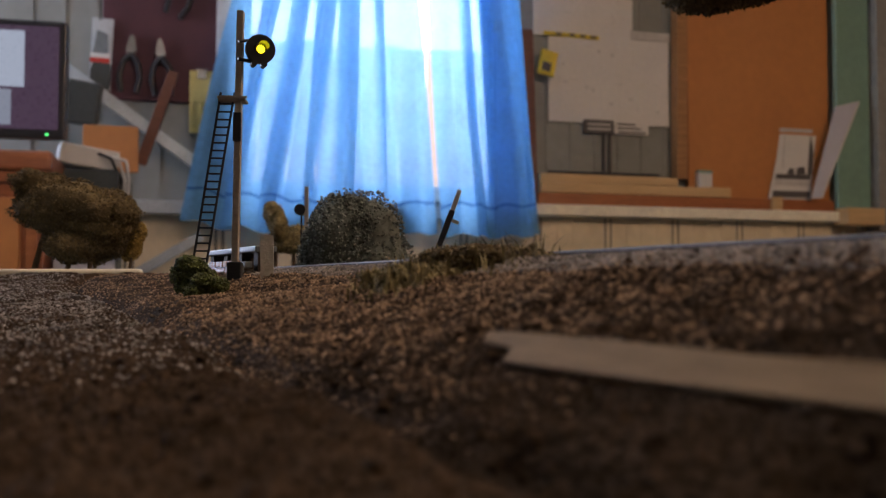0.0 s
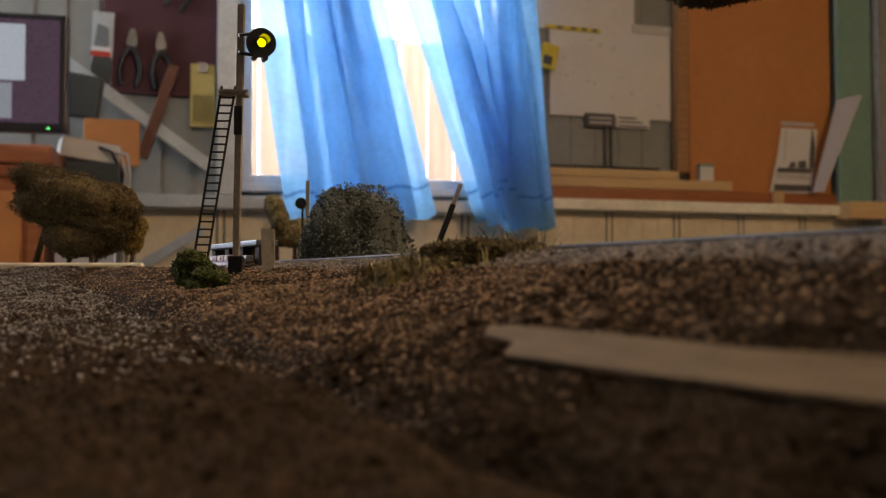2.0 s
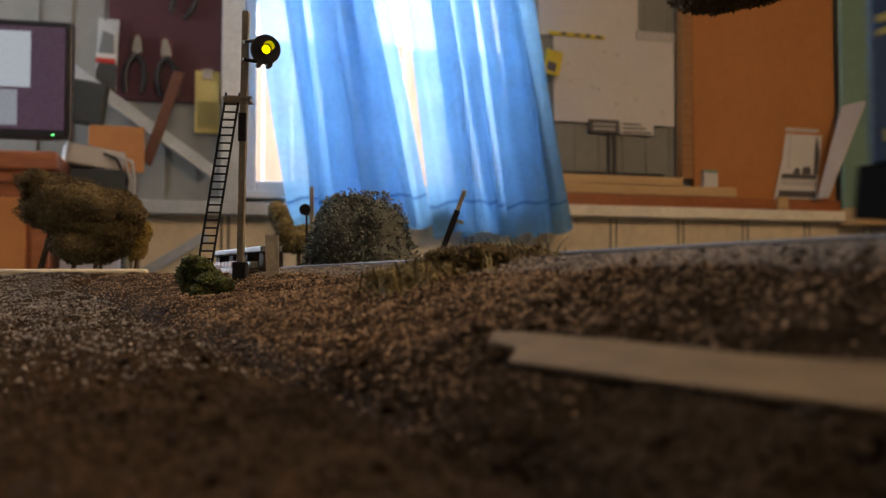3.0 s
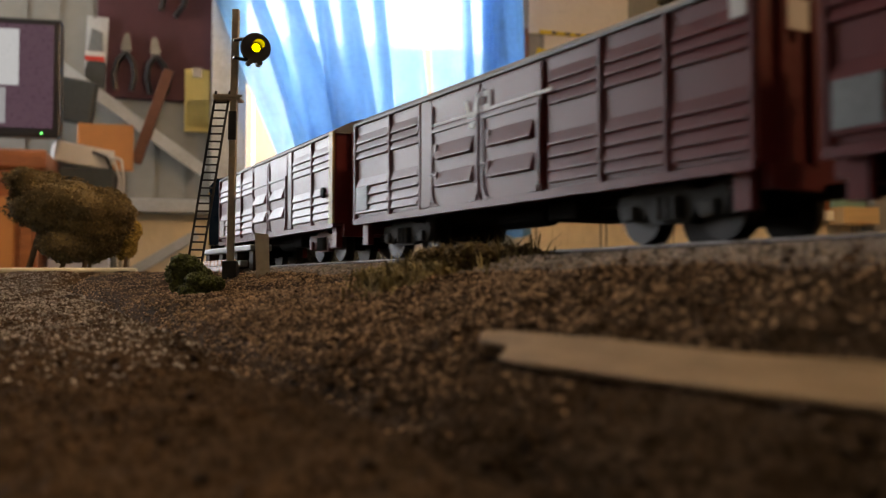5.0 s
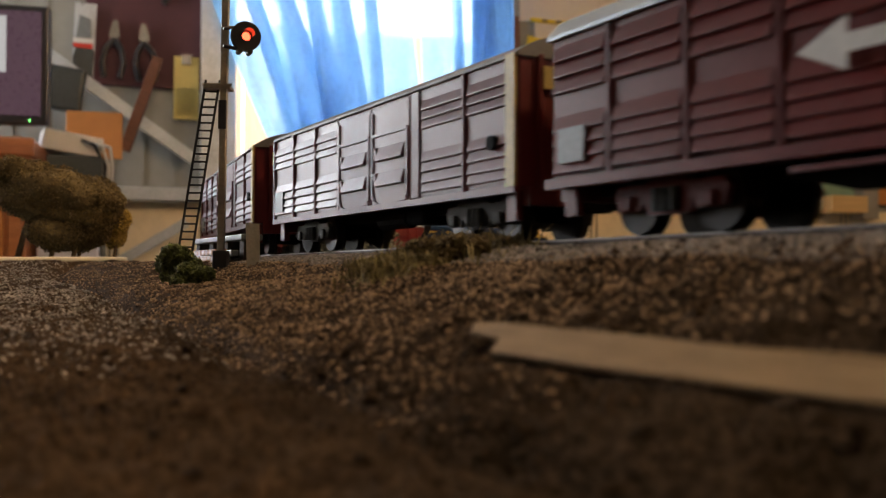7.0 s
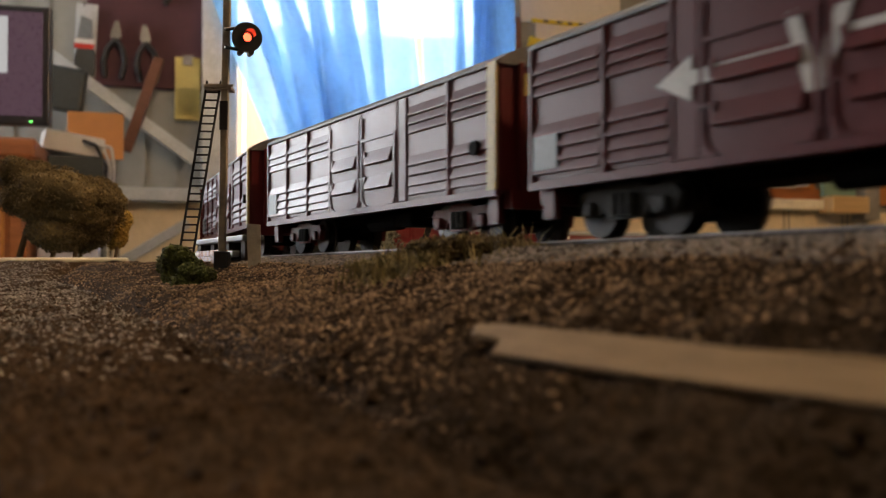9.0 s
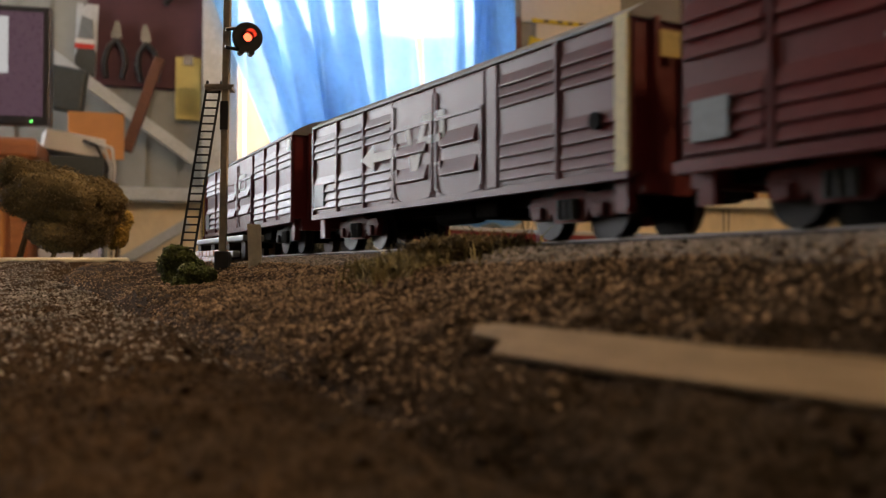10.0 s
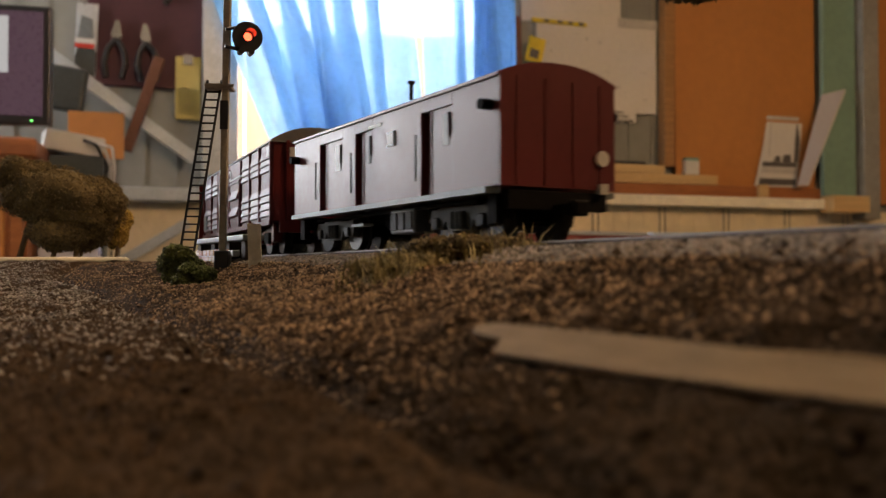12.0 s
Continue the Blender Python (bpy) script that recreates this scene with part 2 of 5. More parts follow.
# ---- the track's plan: an oval of two straights and two half circles ----
TH = 0.506
U = np.array([-math.sin(TH), math.cos(TH)])
NRM = np.array([math.cos(TH), math.sin(TH)])
OFF, S1, STRAIGHT, RAD = 0.1288, 0.318, 1.69, 0.6
RAIL = EYE + 0.0076
C1 = NRM * (OFF + RAD) + U * S1
C2 = C1 - U * STRAIGHT
LOOP = 2 * STRAIGHT + 2 * math.pi * RAD


def track(s):
    """The point and heading (degrees) on the track's centre line at arc length s."""
    d = (s - S1) % LOOP
    h0 = math.degrees(math.atan2(U[1], U[0]))
    arc = math.pi * RAD
    if d < arc:
        a = d / RAD
        p = C1 - NRM * RAD * math.cos(a) + U * RAD * math.sin(a)
        return p, h0 - math.degrees(a)
    d -= arc
    if d < STRAIGHT:
        return C1 + NRM * RAD - U * d, h0 - 180
    d -= STRAIGHT
    if d < arc:
        a = d / RAD
        return C2 + NRM * RAD * math.cos(a) - U * RAD * math.sin(a), h0 - 180 - math.degrees(a)
    return C2 - NRM * RAD + U * (d - arc), h0 - 360


def oval(x, y):
    """Distance outwards from the track's centre line."""
    p = np.stack([x - C2[0], y - C2[1]], -1)
    t = np.clip(p @ U, 0, STRAIGHT)
    return np.hypot(*(p - t[..., None] * U).transpose(*([p.ndim - 1] + list(range(p.ndim - 1))))) - RAD


def wobble(x, y, f, k):
    return np.sin(x * f + k) * np.cos(y * f * 1.13 - k * 2) * 0.6 + np.sin((x + y) * f * 0.71 + 3 * k) * 0.4


def lie(x, y):
    """Height of the ground over the lens."""
    x, y = np.asarray(x, float), np.asarray(y, float)
    d = oval(x, y)
    plane = -0.02 + 0.055 * np.clip(y, -0.1, 0.6)
    plane = np.where(y > 0.478, -0.024, plane)
    t = np.clip((0.08 - d) / 0.06, 0, 1)
    z = plane + (0.0056 - plane) * t
    z = z - 0.0042 * np.exp(-((d - 0.082 - 0.003 * wobble(x, y, 70, 5)) / 0.0038) ** 2) * (y < 0.47)
    z = np.where(d < -0.02, 0.0056 - 0.0045 * np.clip((-d - 0.02) / 0.04, 0, 1), z)
    z = z - 0.0035 * np.exp(-(((x - 0.029) / 0.010) ** 2 + ((y - 0.064) / 0.006) ** 2))
    rough = np.clip((d - 0.018) / 0.02, 0, 1) + np.clip((-d - 0.02) / 0.02, 0, 1)
    z = z + rough * (0.0009 * wobble(x, y, 190, 1) + 0.0006 * wobble(x, y, 430, 2) + 0.0013 * wobble(x, y, 55, 3))
    return z


# ---- structure: shed ----
def wall_box(name, label, material, x0, x1, y0, y1, z0, z1, parent=None, kind="structure", category="wall"):
    ob = part(name, B(x0, x1, y0, y1, z0, z1), material, parent)
    if not parent:
        ob.matrix_basis = WALL
        tagged(ob, label, category, kind=kind)
    return ob


ground = part("ground", B(-60, 60, -60, 60, -0.4, -0.2), "lawn")
tagged(ground, "dry ground round the shed", "ground", kind="structure")
floor = part("floor", B(-2.6, 3.2, -5.4, 0.12, -0.15, 0), "concrete")
floor.matrix_basis = WALL
tagged(floor, "grey concrete shed floor", "floor", kind="structure")
ceiling = part("ceiling", B(-2.7, 3.3, -5.5, 0.2, 2.5, 2.56), "ceiling")
ceiling.matrix_basis = WALL
tagged(ceiling, "plain pale board ceiling", "ceiling", kind="structure")


def pierced(name, label, material, along, w0, w1, h0, h1, m, second=None):
    """A wall of length `along` with one opening, or two."""
    bm = bmesh.new()
    if second:
        v0, v1 = second
        box(bm, along[0], v0, 0, 0.1, 0, 2.5)
        box(bm, v1, w0, 0, 0.1, 0, 2.5)
        box(bm, v0, v1, 0, 0.1, 0, 1.15)
        box(bm, v0, v1, 0, 0.1, 2.15, 2.5)
    else:
        box(bm, along[0], w0, 0, 0.1, 0, 2.5)
    box(bm, w1, along[1], 0, 0.1, 0, 2.5)
    box(bm, w0, w1, 0, 0.1, 0, h0)
    box(bm, w0, w1, 0, 0.1, h1, 2.5)
    ob = part(name, bm, material)
    ob.matrix_basis = m
    return tagged(ob, label, "wall", kind="structure")


wall_n = pierced("wall_north", "grey sheet-metal shed wall with a window", "wallgrey", (-2.6, 3.2), -0.65, 0.25, 1.293, 2.15, WALL, (-2.48, -1.92))
wall_w = pierced("wall_west", "grey sheet-metal shed wall with a side window", "wallgrey", (-0.1, 5.4), 0.06, 0.84, 1.1, 2.2, WALL @ pose(-2.7, 0, 0, 0, 0, -90))
wall_e = wall_box("wall_east", "plain shed wall", "wallgrey", 3.2, 3.3, -5.4, 0.1, 0, 2.5)
wall_s = wall_box("wall_south", "plain shed wall", "wallgrey", -2.7, 3.3, -5.5, -5.4, 0, 2.5)

# ---- window, fence and what hangs on the window wall ----
window = thing("window_1", "white-framed shed window, bright daylight outside", "window", WALL, kind="structure")
for x0, x1, z0, z1 in ((-0.65, -0.615, 1.293, 2.15), (0.215, 0.25, 1.293, 2.15), (-0.615, 0.215, 1.293, 1.325), (-0.615, 0.215, 2.118, 2.15)):
    part("window_frame", B(x0, x1, -0.012, 0.08, z0, z1, bev=0.004), "frame", window)
pane = part("pane", B(-0.615, 0.215, 0.05, 0.054, 1.325, 2.118), "glass", window)
pane.visible_shadow = False
part("window_sill", B(-0.67, 0.27, -0.045, -0.013, 1.268, 1.292, bev=0.003), "frame", window)
side = thing("window_2", "side window of the shed", "window", WALL @ pose(-2.7, 0, 0, 0, 0, -90), kind="structure")
for x0, x1, z0, z1 in ((0.06, 0.09, 1.1, 2.2), (0.81, 0.84, 1.1, 2.2), (0.09, 0.81, 1.1, 1.13), (0.09, 0.81, 2.17, 2.2)):
    part("window_frame", B(x0, x1, 0.02, 0.11, z0, z1), "frame", side)

corner = thing("window_3", "corner window of the shed", "window", WALL, kind="structure")
for x0, x1, z0, z1 in ((-2.48, -2.455, 1.15, 2.15), (-1.945, -1.92, 1.15, 2.15), (-2.455, -1.945, 1.15, 1.18), (-2.455, -1.945, 2.12, 2.15)):
    part("window_frame", B(x0, x1, -0.01, 0.08, z0, z1), "frame", corner)

fence = thing("paling_fence", "pale sunlit timber paling fence outside the window", "fence", WALL @ pose(0, 1.1, 0))
rng = random.Random(4)
for i in range(26):
    x = -2.0 + i * 0.125
    part("paling", B(x, x + 0.117, -0.012 + rng.uniform(-0.006, 0.006), 0.008, -0.2, 2.07 + rng.uniform(-0.015, 0.015)), "fence", fence)
part("fence_rail", B(-2.0, 1.25, 0.012, 0.06, 0.5, 0.58), "fence", fence)

haze = part("backdrop", B(-4.5, 4.5, 0, 0.02, 1.6, 6.0), "sky_glow")
haze.matrix_basis = WALL @ pose(0, 3.4, 0)
tagged(haze, "bright white daylight sky beyond the fence", "sky", kind="structure")

girt = part("wall_girt", B(-2.55, 0.16, -0.075, -0.002, 1.212, 1.252, bev=0.003), "steelgrey")
girt.matrix_basis = WALL
tagged(girt, "grey steel horizontal wall rail", "rail", kind="structure")
girt = part("wall_girt", B(0.164, 1.498, -0.075, -0.002, 1.234, 1.271, bev=0.003), "cream")
girt.matrix_basis = WALL
tagged(girt, "pale weathered horizontal wall rail", "rail", kind="structure")
clad = thing("wall_cladding", "cream ribbed cladding under the wall rail", "cladding", WALL, kind="structure")
x = -1.476
while x < 3.1:
    part("cladding_sheet", B(x, x + 0.233, -0.012, -0.002, 0.3, 1.232), "clad", clad)
    for k in (0.058, 0.116, 0.175):
        part("rib", B(x + k - 0.004, x + k + 0.004, -0.015, -0.012, 0.3, 1.232), "clad", clad)
    part("sheet_joint", B(x + 0.233, x + 0.240, -0.009, -0.002, 0.3, 1.232), "inkdark", clad)
    part("cladding_strip", B(x + 0.240, x + 0.254, -0.012, -0.002, 0.3, 1.232), "clad", clad)
    part("sheet_joint", B(x + 0.254, x + 0.261, -0.009, -0.002, 0.3, 1.232), "inkdark", clad)
    x += 0.261
for x in np.arange(-1.25, 2.9, 0.09):
    if not -0.75 < x < 0.3:
        part("rib", B(x, x + 0.006, -0.004, -0.0005, 1.26, 2.45), "wallgrey", clad)


def slab(name, label, category, material, x0, x1, y0, y1, z0, z1, tilt=0.0, bev=0.002, group=""):
    """A plate or bar by the window wall, in the wall's frame; tilt: lean in the wall's plane."""
    cx, cy, cz = (x0 + x1) / 2, (y0 + y1) / 2, (z0 + z1) / 2
    a, b, c = (x1 - x0) / 2, (y1 - y0) / 2, (z1 - z0) / 2
    ob = part(name, B(-a, a, -b, b, -c, c, bev=min(bev, a / 2, b / 2, c / 2)), material)
    ob.matrix_basis = WALL @ pose(cx, cy, cz, 0, tilt, 0)
    return tagged(ob, label, category, group)


slab("downpipe", "pale grey steel post beside the window", "post", "steelgrey", -0.722, -0.655, -0.07, -0.002, 1.253, 2.45, 0)
slab("peg_board", "dark maroon tool board on the wall", "tool board", "maroon", -1.05, -0.719, -0.02, -0.002, 1.555, 2.3)
slab("wooden_board", "orange-brown wooden board against the wall", "board", "ply", -1.09, -0.94, -0.13, -0.115, 1.324, 1.456)
slab("wall_brace", "galvanised diagonal wall brace", "brace", "steelgrey", -1.215, -0.695, -0.07, -0.055, 1.472, 1.508, 35.5, group="braces")
slab("wall_brace", "galvanised diagonal wall brace", "brace", "steelgrey", -1.0, -0.74, -0.07, -0.055, 1.066, 1.096, -32, group="braces")
slab("broomstick", "red-brown wooden broomstick end leaning on the wall", "broomstick", "darkplank", -0.905, -0.875, -0.11, -0.085, 1.345, 1.635, 18)
card = slab("notepad", "yellow card pack hanging on the wall", "card", "cardyellow", -0.80, -0.727, -0.03, -0.021, 1.462, 1.652)
part("clip", B(-0.015, 0.015, -0.012, 0, 0.07, 0.1), "chrome", card)
part("blister", B(-0.028, 0.028, -0.012, -0.003, -0.08, 0.0, bev=0.003), "glass", card)


def pliers(x, z, lean):
    t = thing("pliers", "pair of steel pliers with dark grips hung on the board", "pliers", WALL @ pose(x, -0.034, z, 0, lean, 0), "hanging pliers")
    part("jaw", prism(bmesh.new(), [(-0.016, 0), (-0.006, 0.045), (0.006, 0.045), (0.016, 0), (0, -0.02)], -0.006, 0.006), "chrome", t)
    for s in (-1, 1):
        bm = bmesh.new()
        pts = [(0, -0.01), (s * 0.022, -0.04), (s * 0.03, -0.08), (s * 0.022, -0.125)]
        for (a, b), (c, d) in zip(pts, pts[1:]):
            cyl(bm, (a, 0, b), (c, 0, d), 0.0085, seg=8)
        part("grip", bm, "plastic", t)


pliers(-0.968, 1.70, 3)
pliers(-0.885, 1.695, -4)
pliers(-0.80, 1.93, 24)
pack = thing("blister_pack", "clear blister pack with a red-and-white label, dark tool inside", "packet", WALL @ pose(-1.055, -0.034, 1.575, 0, 2, 0))
part("backing_card", B(-0.030, 0.030, -0.001, 0.002, 0.0, 0.215, bev=0.0008), "steelgrey", pack)
part("dark_tool", prism(bmesh.new(), [(-0.026, 0.004), (0.028, 0.0), (0.030, 0.07), (0.014, 0.095), (-0.018, 0.09), (-0.028, 0.05)], -0.016, -0.002), "plate_dark", pack)
part("red_label", B(-0.029, 0.025, -0.019, -0.0165, 0.078, 0.092), "red", pack)
part("white_label", B(-0.029, 0.025, -0.019, -0.0165, 0.093, 0.106), "whitebox", pack)
part("blister", prism(bmesh.new(), [(-0.022, 0.108), (0.020, 0.108), (0.016, 0.165), (-0.014, 0.175)], -0.014, -0.002), "plate", pack)
hook = thing("wall_hook", "small steel hook holding the pack", "hook", WALL @ pose(-1.055, -0.034, 1.785))
part("hook", cyl(bmesh.new(), (0, -0.012, 0), (0, 0.03, 0.002), 0.003, seg=8), "chrome", hook)
slab("canvas_bag", "dark blue-grey bag slumped behind the monitor", "bag", "plate_dark", -1.19, -1.045, -0.13, -0.09, 1.46, 1.585, 8, bev=0.018)

cab = thing("cabinet", "polished red-brown wooden cabinet", "cabinet", WALL)
part("body", B(-2.0, -1.14, -0.5, -0.2, 0, 1.275, bev=0.004), "cabinet", cab)
part("top", B(-2.03, -1.12, -0.53, -0.17, 1.275, 1.322, bev=0.008), "cabinet", cab)
part("moulding", B(-2.01, -1.13, -0.515, -0.5, 1.245, 1.275, bev=0.004), "cabinet", cab)
for x0, x1 in ((-1.95, -1.6), (-1.58, -1.19)):
    d = part("door", B(x0, x1, -0.515, -0.5, 0.5, 1.21, bev=0.004), "ply", cab)
    part("knob", cyl(bmesh.new(), (x1 - 0.03, -0.516, 0.9), (x1 - 0.03, -0.54, 0.9), 0.012), "chrome", d)
part("pilaster", B(-1.18, -1.15, -0.512, -0.5, 0.4, 1.24, bev=0.003), "redwood", cab)

mon = thing("monitor", "black flat computer monitor, screen lit", "monitor", WALL @ pose(-1.375, -0.36, 1.327, 0, 0, -4))
part("bezel", B(-0.27, 0.27, -0.012, 0.025, 0.045, 0.348, bev=0.006), "plastic", mon)
scr = part("screen", B(-0.252, 0.252, -0.0135, -0.0121, 0.068, 0.332), "screen_side", mon)
part("page", B(-0.25, 0.17, -0.0148, -0.0137, 0.175, 0.318), "screen", scr)
part("text_block", B(-0.25, 0.14, -0.0148, -0.0137, 0.078, 0.168), "screen_text", scr)
part("led", B(0.224, 0.228, -0.0135, -0.012, 0.054, 0.0565), "led", mon)
part("neck", B(-0.03, 0.03, 0.026, 0.05, 0, 0.2), "plastic", mon)
part("foot", B(-0.11, 0.11, -0.07, 0.09, -0.004, 0.008, bev=0.003), "plastic", mon)
wb = thing("power_supply", "white plastic box with cables", "box", WALL @ pose(-1.07, -0.25, 1.315, 0, 8, 12))
part("case", B(-0.075, 0.075, -0.05, 0.05, 0, 0.055, bev=0.005), "whitebox", wb)
for k in range(3):
    bm = bmesh.new()
    pts = [(0.02 + 0.02 * k, -0.05, 0.04), (0.05 + 0.02 * k, -0.075, 0.03), (0.085 + 0.01 * k, -0.07, -0.02), (0.09 + 0.012 * k, -0.05, -0.10)]
    for a, b in zip(pts, pts[1:]):
        cyl(bm, a, b, 0.004, seg=8)
    part("cable", bm, "whitebox" if k else "plastic", wb)
slab("side_table", "small dark side table under the box", "table", "plate_dark", -1.115, -0.98, -0.34, -0.14, 0.0, 1.305)

# added slab, stands in for the pale sheet or floor behind the tree
slab("pale_standin", "pale lavender slab standing in for the white patch under the tree", "carton", "lavender", -1.125, -0.985, -0.44, -0.345, 0.0, 1.10)

# right of the window
slab("dark_plank", "dark brown plank upright by the window", "plank", "darkplank", 0.278, 0.318, -0.045, -0.02, 1.255, 1.86, -1.5)
plan_a = slab("wall_plan", "large sheet of faint line drawing on the wall", "paper", "paper", 0.325, 0.700, -0.009, -0.006, 1.855, 2.3)
plan_b = slab("wall_plan", "large sheet of faint line drawing on the wall", "paper", "paper", 0.378, 0.838, -0.013, -0.010, 1.560, 1.862)
rng = random.Random(7)
for base, w, h in ((plan_a, 0.17, 0.2), (plan_b, 0.2, 0.12)):
    for i in range(16):
        x, z = rng.uniform(-w, w), rng.uniform(-h, h)
        a, b = rng.choice(((0.03, 0.0015), (0.0015, 0.03), (0.016, 0.006), (0.01, 0.01)))
        part("pencil_mark", B(x - a / 2, x + a / 2, -0.0025, -0.0018, z - b / 2, z + b / 2), "ink", base)
mark = slab("ruler_strip", "yellow and black strip pinned over the drawing", "strip", "yellowmark", 0.361, 0.566, -0.019, -0.014, 1.852, 1.866, 1)
for k in (-0.06, -0.01, 0.03, 0.07):
    part("dark_patch", B(k, k + 0.02, -0.004, -0.0026, -0.004, 0.005), "inkdark", mark)
slab("title_strip", "dark printed strip on the drawing", "strip", "ink", 0.689, 0.842, -0.017, -0.0135, 1.862, 1.893)
sg = slab("small_sign", "small dark sign on the wall", "sign", "inkdark", 0.506, 0.619, -0.02, -0.012, 1.524, 1.572)
for k in range(2):
    part("writing_bar", B(-0.042, 0.042, -0.0055, -0.0042, -0.012 + 0.016 * k, -0.005 + 0.016 * k), "ink", sg)
lb = slab("paper_label", "small white printed label on the wall", "label", "paper", 0.624, 0.754, -0.016, -0.012, 1.526, 1.568)
for k in range(3):
    part("writing_bar", B(-0.055, 0.055 - 0.02 * k, -0.0032, -0.0021, -0.017 + 0.014 * k, -0.011 + 0.014 * k), "inkdark", lb)
slab("conduit", "dark twin conduit on the wall", "conduit", "inkdark", 0.580, 0.589, -0.016, -0.004, 1.39, 1.525, group="conduits")
slab("conduit", "dark twin conduit on the wall", "conduit", "inkdark", 0.603, 0.612, -0.016, -0.004, 1.39, 1.525, group="conduits")
slab("black_bar", "thin black bar on the wall", "bar", "plastic", 0.373, 0.789, -0.022, -0.012, 1.378, 1.390)
ys = slab("yellow_sticker", "crumpled yellow sticker on the plank", "sticker", "yellowmark", 0.328, 0.388, -0.06, -0.047, 1.705, 1.790, 12, bev=0.006)
part("dark_patch", B(-0.02, 0.012, -0.0085, -0.007, -0.03, 0.0), "inkdark", ys)
slab("wall_stud", "upright brown timber wall stud", "stud", "stud", 0.846, 0.886, -0.06, -0.015, 1.372, 2.45, 0.6)
slab("hardboard_sheet", "large plain orange-brown wooden panel", "panel", "ply", 0.900, 1.49, -0.035, -0.015, 1.30, 2.45)
slab("panel_edge", "dark edge strip of the panel", "trim", "darkplank", 0.889, 0.899, -0.04, -0.014, 1.372, 2.44, 0.4)
slab("painted_board", "pale green painted board", "board", "green", 1.514, 1.652, -0.06, -0.03, 1.284, 2.45)
slab("green_batten", "pale green painted batten", "batten", "green", 1.494, 1.511, -0.075, -0.055, 1.284, 2.45)
slab("rough_post", "rough grey timber post", "post", "concrete", 1.664, 1.735, -0.09, -0.02, 1.2, 2.45)
slab("orange_panel", "orange-brown panel beyond the post", "panel", "ply", 1.745, 2.3, -0.035, -0.015, 1.26, 2.45)
slab("timber_block", "pale timber block under the green board", "block", "pine", 1.500, 1.660, -0.12, -0.04, 1.222, 1.283)
slab("long_board", "red-brown board lying on the wall rail", "board", "redwood", 0.32, 1.490, -0.06, -0.037, 1.272, 1.311)
slab("pine_board", "pale pine board lying on the red-brown board", "board", "pine", 0.33, 1.055, -0.06, -0.037, 1.312, 1.346, 0)
slab("pine_batten", "short pale pine batten on the pine board", "batten", "pine", 0.33, 0.845, -0.058, -0.037, 1.347, 1.376)
lx = slab("little_box", "little white box with a green lid", "box", "paper", 0.925, 0.980, -0.06, -0.036, 1.347, 1.398)
part("lid", B(-0.026, 0.026, -0.013, 0.013, 0.023, 0.033), "green", lx)
slab("cream_block", "small cream wooden block on the rail", "block", "pine", 1.215, 1.258, -0.074, -0.061, 1.272, 1.318)
ph = part("photo_card", prism(bmesh.new(), [(-0.095, 0), (0.083, 0), (0.150, 0.350), (0.000, 0.356), (-0.048, 0.15)], -0.001, 0.001), "paper")
ph.matrix_basis = WALL @ pose(1.305, -0.055, 1.313, -5, 0, 0)
tagged(ph, "black and white photograph card leaning on the panel", "photo")
for pts, mm in (([(-0.078, 0.006), (0.078, 0.006), (0.082, 0.03), (-0.074, 0.03)], "inkdark"), ([(-0.066, 0.05), (0.085, 0.05), (0.088, 0.07), (-0.060, 0.07)], "ink"),
                ([(-0.060, 0.074), (0.088, 0.074), (0.092, 0.092), (-0.054, 0.092)], "inkdark"), ([(0.030, 0.093), (0.068, 0.093), (0.066, 0.122), (0.036, 0.118)], "inkdark"),
                ([(0.078, 0.093), (0.098, 0.093), (0.112, 0.175), (0.104, 0.24), (0.092, 0.18)], "inkdark"), ([(-0.010, 0.093), (0.020, 0.093), (0.022, 0.112), (0.004, 0.116)], "inkdark"), ([(-0.030, 0.250), (0.112, 0.250), (0.126, 0.325), (0.004, 0.330)], "ink"), ([(-0.028, 0.115), (-0.024, 0.115), (-0.002, 0.26), (-0.005, 0.26)], "ink")):
    part("picture_area", prism(bmesh.new(), pts, -0.003, -0.0013), mm, ph)
fc = thing("folded_card", "white folded card standing open", "card", WALL @ pose(1.365, -0.105, 1.312, -4, 0, 0))
part("leaf", prism(bmesh.new(), [(-0.012, 0), (0.03, 0.004), (0.222, 0.372), (0.118, 0.345)], -0.001, 0.001), "lavender", fc)
lf = part("leaf", prism(bmesh.new(), [(0.02, 0.004), (0.04, 0.004), (0.230, 0.366), (0.222, 0.372)], 0.002, 0.012), "whitebox", fc)

lampth = thing("pendant_lamp", "warm pendant bulb under the ceiling, out of view", "lamp", WALL @ pose(0.95, -3.15, 2.38))
bm = bmesh.new()
bmesh.ops.create_uvsphere(bm, u_segments=16, v_segments=10, radius=0.04)
part("bulb", bm, "bulb", lampth, smooth=True)
part("cord", cyl(bmesh.new(), (0, 0, 0.035), (0, 0, 0.12), 0.006), "plastic", lampth)
# second bulb, unseen, added to fill the ground with light from overhead
copy_thing(lampth, WALL @ pose(-0.7, -2.6, 2.38))
for x, y, watts, tone in ((0.95, -3.15, 27, (1.0, 0.66, 0.37)), (-0.7, -2.6, 8.5, (1.0, 0.80, 0.58))):
    pt = lamp("bulb_light", "POINT", WALL @ pose(x, y, 2.30), watts, tone)
    pt.data.shadow_soft_size = 0.05

# ---- the layout: table, ground sheet, grains ----
tab = thing("layout_table", "plywood layout table on timber legs", "table")
part("top", B(-1.0, 2.2, -1.75, 1.7, 0.93, 0.945), "pine", tab)
part("apron", B(-1.0, 2.2, -1.75, -1.73, 0.86, 0.93), "pine", tab)
